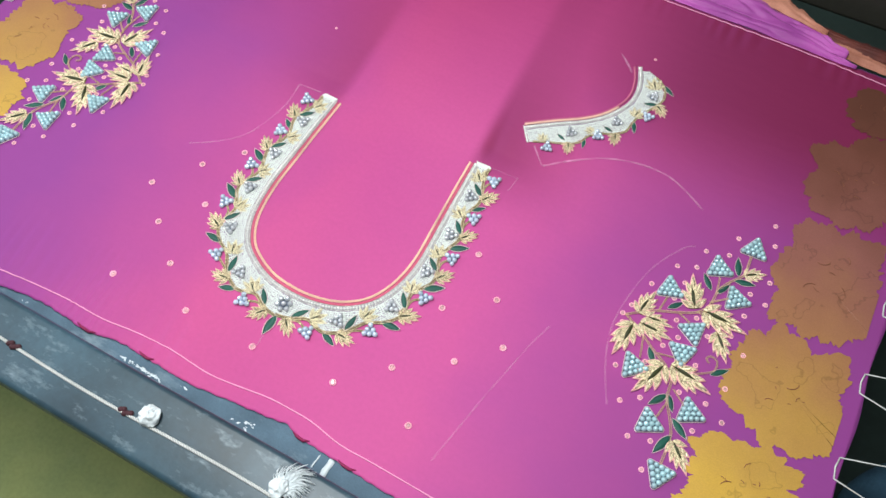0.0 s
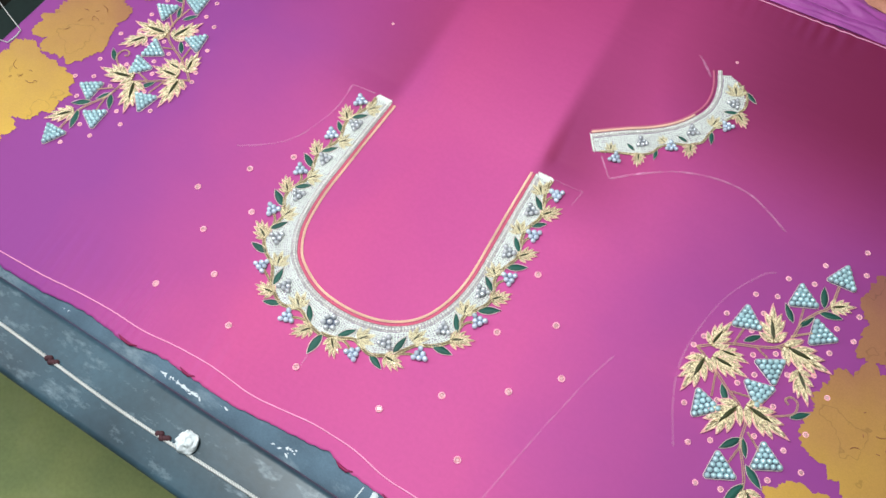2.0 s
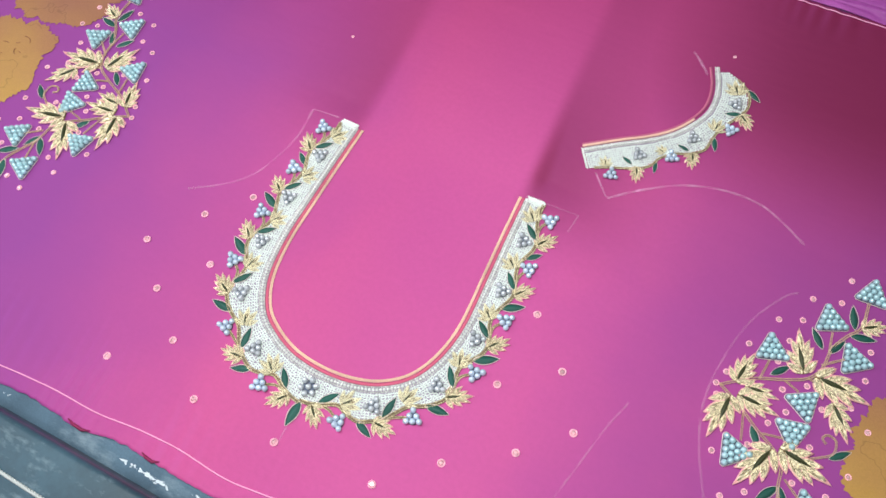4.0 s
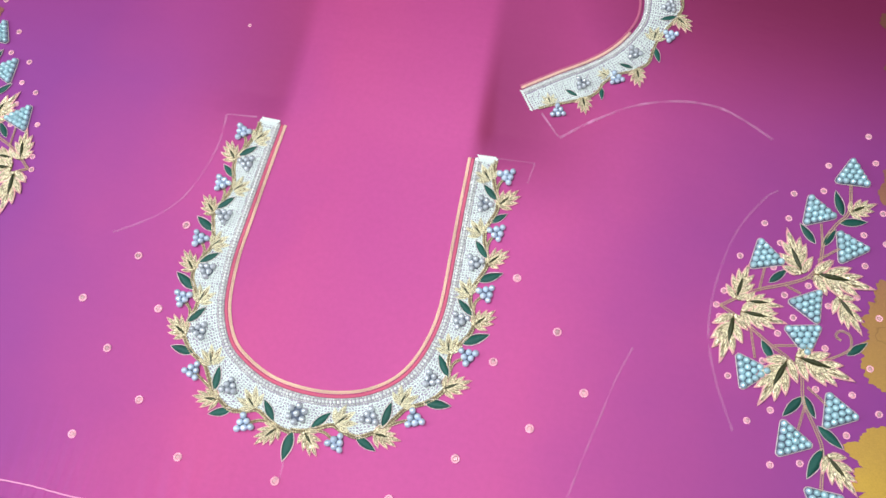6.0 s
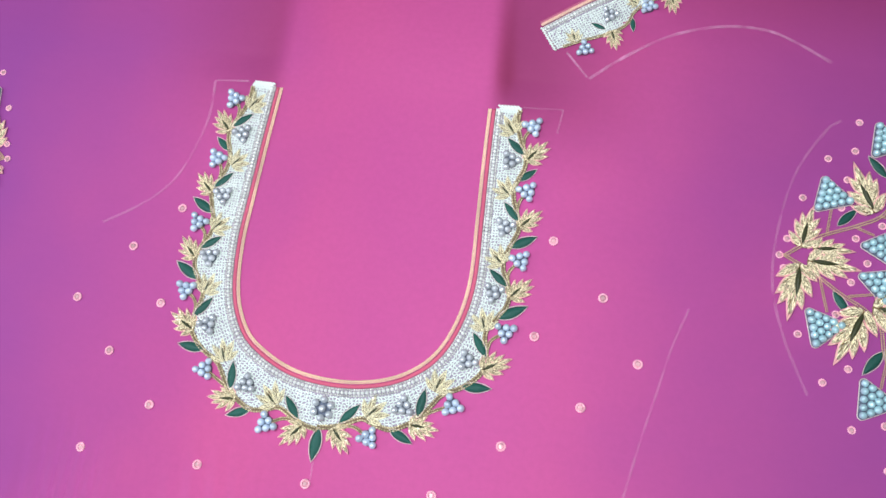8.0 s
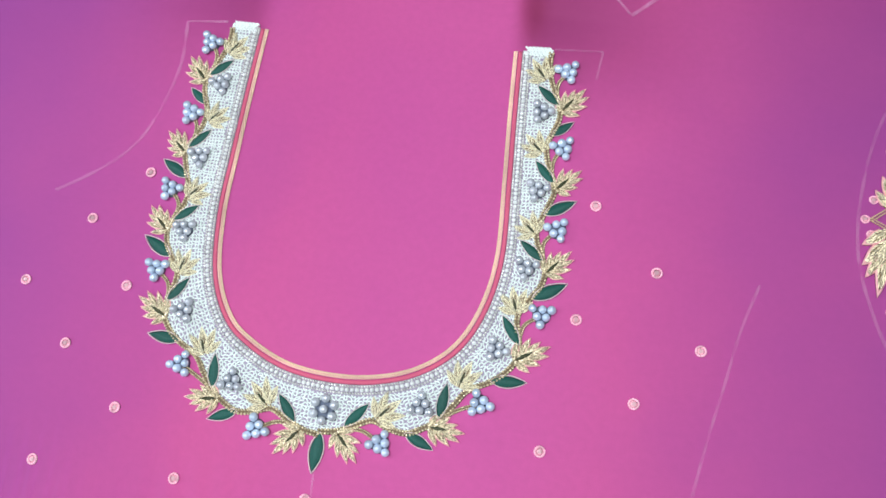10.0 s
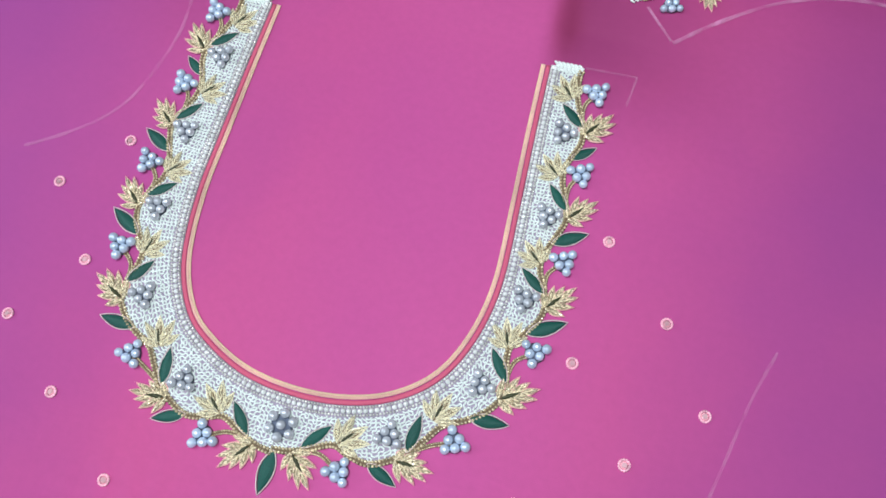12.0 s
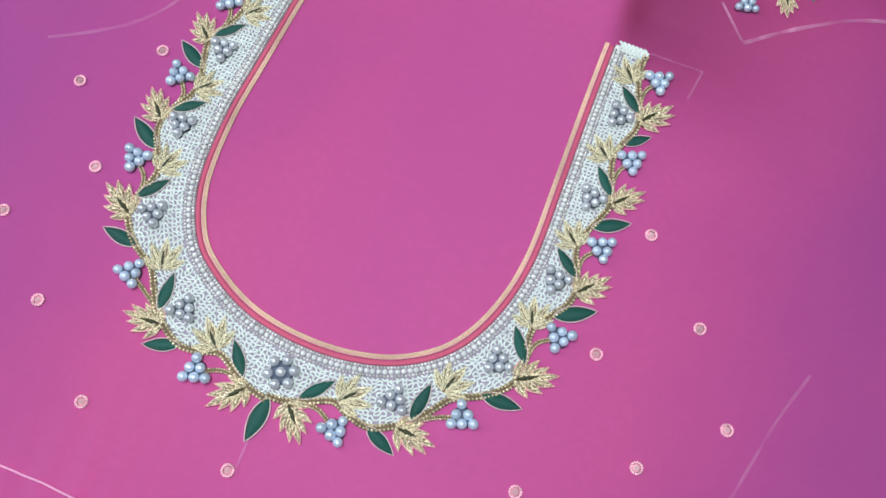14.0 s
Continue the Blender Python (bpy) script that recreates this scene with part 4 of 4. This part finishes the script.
green_leaf(neck, (0.001, -0.227), (0.0, -0.247), O, wide=1.15)
for side in (0, 1):
    for q in GREEN_OUT:
        a, b = two(q)
        green_leaf(neck, both(a)[side], both(b)[side], O, wide=1.1)
    for q in GREEN_IN:
        a, b = two(q)
        green_leaf(neck, both(a)[side], both(b)[side], O, z=0.0012, wide=1.0)
    for k, q in enumerate(GOLD_OUT):
        a, b = two(q)
        gold_leaf(neck, both(a)[side], both(b)[side], BROAD[(k + side) % 2], O, 0.0006, 0.95)
    for k, q in enumerate(GOLD_IN):
        a, b = two(q)
        gold_leaf(neck, both(a)[side], both(b)[side], INNER[0], O, 0.0009)
    for k, q in enumerate(BUNCH_IN + BUNCH_OUT):
        a, b = two(q)
        a, b = both(a)[side], both(b)[side]
        inner = k < len(BUNCH_IN)
        grape(neck, a[0], a[1], math.atan2(b[1] - a[1], b[0] - a[0]), 3, 0.00232 if inner else 0.0024, "grey" if inner else "sky", (O[0], O[1], -0.0006 if inner else 0), seed=100 * side + k)
        if not inner:
            s, d = U.find(*a)
            back = -0.016 if side == 0 else 0.016
            e, half = U.at(s + back, edge_d(s + back)), U.at(s + back * 0.45, edge_d(s + back * 0.45) + 0.0035)
            root_end = (a[0] * 0.9 + half.x * 0.1, a[1] * 0.9 + half.y * 0.1)
            vine(neck, [(e.x, e.y), (half.x, half.y), root_end], O, 0.00055, 0.0007, "tendril")

fl = Build()
fl.ball((0, 0, 0), 0.0055, 14, 4, 0.08)
flower = part("pearl_flower", fl, PEARL_GROUND, neck, "flower of grey pearls", Matrix.Translation((0.001 - O[0], -0.215 - O[1], 0.001)))
for k in range(6):
    a = radians(60 * k + 28)
    pearl_at(flower, "grey", 0.0058 * math.cos(a), 0.0058 * math.sin(a), 0.0018, 0.0025)
pearl_at(flower, "grey", 0, 0, 0.0022, 0.0023)

# white cord edging across both ends of the arms
for s, sx in ((0.0, 1), (L, -1)):
    b = Build()
    for rowk in range(2):
        pts = []
        for i in range(161):
            u = i / 160
            p = U.at(s, 0.0055 + (edge_d(s) - 0.0055) * u)
            pts.append((p.x - O[0] + 0.0007 * math.cos(u * 88 + rowk), p.y + 0.0016 - 0.0026 * rowk + 0.0013 * math.sin(u * 44 + 2 * rowk) - O[1], lift(p.x, p.y) + 0.0011))
        b.tube(pts, 0.00055, 5)
    part("end_cord", b, WHITE, neck, "white couched cord end")


# ---- the front-neck embroidery ----
N = Guide(mm((101, 68), (127, 86), (147, 99), (162, 112), (172.5, 126), (180, 142), (181.5, 157), (178.5, 173), (171.5, 190)))
O2 = (0.15, 0.10, 0.0)
front = root("front_neck_embroidery", *O2, "unfinished curved beaded front neckline band with leaves and pearls", "embroidery")
n_out = [N.find(x / 1000, y / 1000) for x, y in ((118, 52), (140, 61), (153, 67), (162, 80), (172, 92), (185, 98), (194, 107), (195, 120), (203, 138), (208, 149), (213, 163), (207, 177), (196, 186))]
n_edge = interp(sorted(n_out))
LN = N.length
part("cream_cord", twisted_cord(N, 0, LN * 0.62, 0.0004, 0.0010, O2, 0.0003), CREAM, front, "cream zari cord")
part("pink_piping", flat_cord(N, 0, LN, -0.0012, 0.0013, O2, 0.0002, 0.4), material("dusty_pink_trim", srgb(186, 96, 128), rough=0.7, vary=0.1), front, "dusty pink trim")
part("bead_braid", bead_string(lay(N, 0, LN, 0.0028, 0.0013), 0.0006, 0.0003, O2), SILVER, front, "row of tiny silver beads")
part("bead_braid", bead_string(lay(N, 0, LN, 0.0062, 0.0013), 0.0006, 0.0003, O2), SILVER, front, "row of tiny silver beads")
pr = part("pearl_braid", bead_string(lay(N, 0, LN, 0.0045, 0.0022), 0.0004, 0.0, O2, 6, 3), SILVER, front, "row of small white pearls")
for p in lay(N, 0.001, LN - 0.001, 0.0045, 0.00225):
    pearl_at(pr, "white", p.x - O2[0], p.y - O2[1], lift(p.x, p.y) + 0.0010, 0.0012)
fill, ground = field(N, 0.0005, LN - 0.005, 0.0075, lambda s: min(n_edge(s), 0.010 + 0.9 * (LN - s)) - 0.0006, O2, 0.0019, 9, 0.0005)
part("backing", ground, BACKING, front, "pale thread ground")
fm = part("white_meander_fill", fill, WHITE, front, "white cord couched in close meanders")
fm["kind"] = "stuff"
vine(front, mm((118, 52), (129, 57), (140, 61), (153, 67), (160, 74), (163, 82), (172, 91), (185, 97.5), (194, 106), (196, 118), (199, 131), (207, 146), (213, 162), (208, 177), (196, 186)), O2, 0.0006, 0.0007)
for q in ((162, 78, 164, 67), (197, 121, 202, 108), (207, 179, 220, 171)):
    green_leaf(front, *two(q), O2)
for q in ((145, 67, 135, 71), (183, 99, 172, 101), (210, 152, 197, 147)):
    green_leaf(front, *two(q), O2, z=0.0012)
for k, q in enumerate(((149, 67, 154, 53), (186, 99, 190, 84), (209, 152, 222, 141))):
    gold_leaf(front, *two(q), BROAD[k % 2], O2)
for q in ((126, 57, 122, 66), (165, 89, 157, 92), (195, 127, 197, 140), (201, 170, 194, 184)):
    gold_leaf(front, *two(q), INNER[0], O2, 0.0009)
for k, (x, y, a) in enumerate(((147, 78, 250), (182, 112, 240), (203, 160, 200))):
    grape(front, x / 1000, y / 1000, radians(a), 3, 0.0021, "grey", (O2[0], O2[1], -0.0006), seed=60 + k)
for k, (x, y, a) in enumerate(((133, 51, 225), (172, 87, 235), (207, 133, 265))):
    grape(front, x / 1000, y / 1000, radians(a), 3, 0.0021, "sky", O2, seed=70 + k)
b = Build()
pts = []
for i in range(40):
    p = N.at(0.0, 0.003 + (n_edge(0) - 0.003) * i / 39)
    pts.append((p.x - O2[0] - 0.0012 - 0.001 * math.sin(i * 1.4), p.y - O2[1], lift(p.x, p.y) + 0.0008))
b.tube(pts, 0.0006, 5)
part("end_cord", b, WHITE, front, "white couched cord end")


# ---- the sleeve embroideries ----
TRIS = ((349, 51, 339, 28, 361, 32), (322, 15, 320, -8, 340, 3), (364, -18, 344, -10, 344, -31), (291, -25, 286, -47, 309, -40), (314, -67, 334, -55, 334, -79), (329, -103, 313, -87, 336, -80),
        (307, -118, 286, -111, 287, -134), (317, -149, 316, -173, 336, -160), (363, -137, 343, -126, 344, -147), (356, -190, 334, -188, 347, -209))
S_GOLD = ((349, 7, 366, 17), (321, -46, 308, -16), (328, -44, 366, -47), (345, -57, 362, -79), (279, -73, 285, -47), (286, -73, 309, -71), (283, -81, 312, -83), (279, -83, 275, -117),
          (317, -107, 302, -140), (321, -105, 357, -112), (345, -165, 364, -185))
S_GREEN = ((345, 4, 339, 22), (343, -2, 361, 2), (328, -21, 317, -8), (333, -22, 341, -8), (300, -56, 311, -44), (299, -98, 309, -112), (328, -131, 317, -146), (329, -130, 337, -143),
           (339, -148, 355, -159), (343, -162, 335, -182), (354, -97, 366, -86))
STEMS = (((270, -79), (289, -65), (311, -55), (325, -47), (332, -35), (334, -18), (341, -4), (349, 8), (349, 30)),
         ((270, -79), (287, -88), (303, -99), (317, -107), (326, -116), (329, -134), (338, -151), (343, -164), (344, -190)))
TWIGS = (((294, -62), (296, -46)), ((333, -22), (331, -5)), ((331, -33), (345, -21)), ((325, -47), (340, -50), (346, -58)), ((311, -56), (322, -60)), ((291, -91), (296, -112)),
         ((308, -100), (322, -97)), ((330, -137), (327, -153)), ((331, -124), (345, -134)), ((340, -104), (352, -96), (356, -91), (355, -83), (349, -81), (346, -85), (350, -88)))
STONES = ((359, 71), (365, 50), (333, 42), (311, 15), (331, 21), (309, -5), (293, -12), (279, -40), (305, -25), (302, -44), (267, -79), (271, -68), (270, -87), (339, -33), (362, -31), (360, -8),
          (326, -53), (311, -63), (340, -65), (358, -55), (318, -78), (309, -91), (340, -95), (280, -127), (301, -112), (373, -67), (336, -124), (359, -123), (309, -144), (295, -154),
          (357, -150), (330, -174), (312, -179), (369, -103), (332, -199), (351, -192), (372, 11), (375, -12), (376, -132))


def stone_parts():
    ring, gem = Build(), Build()
    for i in range(14):
        a = 2 * math.pi * i / 14
        ring.ball((0.0021 * math.cos(a), 0.0021 * math.sin(a), 0.0006), 0.0006, 6, 4)
    n = 8
    gem.add([(0.0017 * math.cos(2 * math.pi * i / n), 0.0017 * math.sin(2 * math.pi * i / n), 0.0003) for i in range(n)]
            + [(0.0009 * math.cos(2 * math.pi * (i + 0.5) / n), 0.0009 * math.sin(2 * math.pi * (i + 0.5) / n), 0.0014) for i in range(n)],
            [(i, (i + 1) % n, n + i) for i in range(n)] + [((i + 1) % n, n + (i + 1) % n, n + i) for i in range(n)] + [tuple(range(n, 2 * n))])
    return ring.mesh("thread_ring", RING), gem.mesh("crystal", CRYSTAL, False)


RINGMESH, GEM = stone_parts()
rnd = random.Random(21)


def stone(x, y, size, group):
    ob = root("rhinestone", x / 1000, y / 1000, lift(x / 1000, y / 1000), "small pink crystal stone in a ring of pink thread", "rhinestone", group)
    turn = Matrix.Rotation(rnd.uniform(0, 6), 4, "Z") @ Matrix.Scale(size, 4)
    part("thread_ring", RINGMESH, None, ob, "", turn)
    part("crystal", GEM, None, ob, "faceted pink crystal", turn)


for sx in (1, -1):
    sy = 0 if sx > 0 else 2.5
    O3 = (sx * 0.32, -0.08, 0.0)
    sleeve = root("sleeve_embroidery", *O3, "beaded sleeve spray of gold leaves and triangular blue pearl bunches", "embroidery", "sleeve embroideries")
    P = lambda q: tuple(((sx * q[i]) / 1000, (q[i + 1] + sy) / 1000) for i in range(0, len(q), 2))
    for k, q in enumerate(TRIS):
        a, b, c = P(q)
        cx, cy = (a[0] + b[0] + c[0]) / 3, (a[1] + b[1] + c[1]) / 3
        grape(sleeve, cx, cy, math.atan2(a[1] - cy, a[0] - cx), 5, 0.00234, "blue", O3, True, 0.08, 300 + k + 50 * (sx > 0))
    for k, q in enumerate(S_GOLD):
        gold_leaf(sleeve, *P(q), LONG[k % 2], O3, stretch=1.06, wide=0.92 if k > 0 else 1.05)
    for q in S_GREEN:
        green_leaf(sleeve, *P(q), O3)
    for q in STEMS:
        vine(sleeve, [((sx * x) / 1000, (y + sy) / 1000) for x, y in q], O3, 0.0006, 0.0007, "stem", mat=TWIGCORD)
    for q in TWIGS:
        vine(sleeve, [((sx * x) / 1000, (y + sy) / 1000) for x, y in q], O3, 0.00048, 0.0005, "twig", mat=TWIGCORD)
    for x, y in STONES:
        stone(sx * x, y + sy, 0.92, "stones round the sleeve sprays")
for x, y in ((-125, -97), (-153, -128), (-183, -168), (-123, -164), (-150, -200), (-113, -230), (-152, -263), (-72, -261), (-1, -261), (129, -88), (164, -121), (189, -159), (125, -151),
             (158, -190), (114, -220), (77, -255), (151, -257)):
    stone(x, y, 1.18, "stones scattered round the neckline")
for x, y in ((-134, 86), (186, 209)):
    stone(x, y, 0.6, "stones scattered round the neckline")


# ---- surplus cloth along the far hem ----
def drape(x0, x1, low, high, z, seed, mat, label, rough=0.004, ridge=0.004):
    """A strip of slack cloth between two outlines given as (x, y) tables, with long creases and a ragged upper edge."""
    b, n, m = Build(), 300, 26
    for i in range(n + 1):
        x = x0 + (x1 - x0) * i / n
        ya = float(np.interp(x, *zip(*low)))
        yb = float(np.interp(x, *zip(*high))) + rough * noise.noise(Vector((x * 45, seed, 0))) + 0.5 * rough * noise.noise(Vector((x * 150, seed, 4)))
        for j in range(m + 1):
            v = j / m
            y = ya + (yb - ya) * v
            bend = v * 3.2 + 0.9 * noise.noise(Vector((x * 7, seed, 2))) + x * 2.0
            crease = 1 - min(1.0, 5.0 * abs(noise.noise(Vector((x * 9 + seed, bend, 0.5)))))
            wave = noise.noise(Vector((x * 22, v * 2.4, seed))) + 0.4 * noise.noise(Vector((x * 60, v * 5, seed)))
            b.v.append((x, y, z + ridge * math.sin(math.pi * min(1, v * 1.1)) + ridge * (0.55 * wave - 0.9 * crease * math.sin(math.pi * v))))
    for i in range(n):
        for j in range(m):
            q = i * (m + 1) + j
            b.f.append((q, q + m + 1, q + m + 2, q + 1))
    ob = part("fold", b, mat, bundle, label)
    thick = ob.modifiers.new("thick", "SOLIDIFY")
    thick.thickness, thick.offset = 0.0008, -1


bundle = root("surplus_cloth", 0, 0, 0, "crumpled purple and peach surplus silk lying along the far hem", "cloth bundle")
drape(-0.47, 0.375, ((-0.47, 0.2985), (0.30, 0.2985), (0.375, 0.2955)), ((-0.47, 0.326), (0.22, 0.326), (0.31, 0.322), (0.375, 0.300)), 0.0015, 2, PURPLE, "purple silk fold", 0.004, 0.0035)
drape(-0.47, 0.362, ((-0.47, 0.316), (0.25, 0.313), (0.362, 0.303)), ((-0.47, 0.346), (0.27, 0.345), (0.33, 0.332), (0.362, 0.314)), 0.004, 7, PURPLE, "purple silk fold", 0.005, 0.0045)
drape(-0.47, 0.335, ((-0.47, 0.338), (0.25, 0.338), (0.335, 0.322)), ((-0.47, 0.366), (0.27, 0.362), (0.335, 0.330)), 0.0065, 12, ORANGE, "peach silk fold with a torn edge", 0.007, 0.004)
drape(0.345, 0.62, ((0.345, 0.307), (0.40, 0.303), (0.62, 0.300)), ((0.345, 0.326), (0.40, 0.326), (0.62, 0.322)), 0.0015, 9, ORANGE, "peach silk end", 0.004, 0.004)
drape(0.30, 0.62, ((0.30, 0.330), (0.36, 0.318), (0.62, 0.314)), ((0.30, 0.340), (0.36, 0.334), (0.62, 0.334)), 0.003, 17, RUST, "rust brown silk fold", 0.004, 0.004)

# lacing threads at both side edges
for sx in (-1, 1):
    lace = new("side_lacing")
    lace.matrix_basis = Matrix.Translation((sx * 0.47, 0, 0))
    tagged(lace, "taut white lacing threads from the silk to the side batten", "lacing", "side lacings")
    for y in [-0.274 + 0.08 * k for k in range(7)]:
        for e, w in ((0.0, 0.040), (-0.019, -0.012)):
            b = Build()
            b.tube([(sx * -0.001, y + e, 0.0012), (sx * 0.03, y + e + w * 0.26, -0.002), (sx * 0.115, y + e + w, -0.0115)], 0.0006, 5)
            part("thread", b, ROPE, lace)
        b = Build()
        b.tube([(sx * -0.001, y, 0.0012), (sx * -0.0025, y - 0.009, 0.0013), (sx * -0.001, y - 0.019, 0.0012)], 0.0007, 5)
        part("stitch", b, ROPE, lace)


# folded blue cloth on the floor beside the frame
bb = Build()
bb.ball((0, 0, 0.045), 0.13, 48, 24, 0.34)
bb.v = [(p[0] * (1 + 0.25 * noise.noise(Vector(p) * 9)), p[1] * 0.8 * (1 + 0.25 * noise.noise(Vector(p) * 8 + Vector((4, 0, 0)))), max(0.0, p[2] + 0.018 * noise.noise(Vector(p) * 22))) for p in bb.v]
blue = tagged(part("floor_cloth", bb, material("faded_blue_cloth", srgb(72, 110, 138), rough=0.9, vary=0.2, scale=20, fine=300, second=srgb(48, 78, 104))), "faded blue cloth heaped on the dark floor", "cloth")
blue.matrix_basis = pose(0.76, 0.05, FZ, 0, 0, 25)
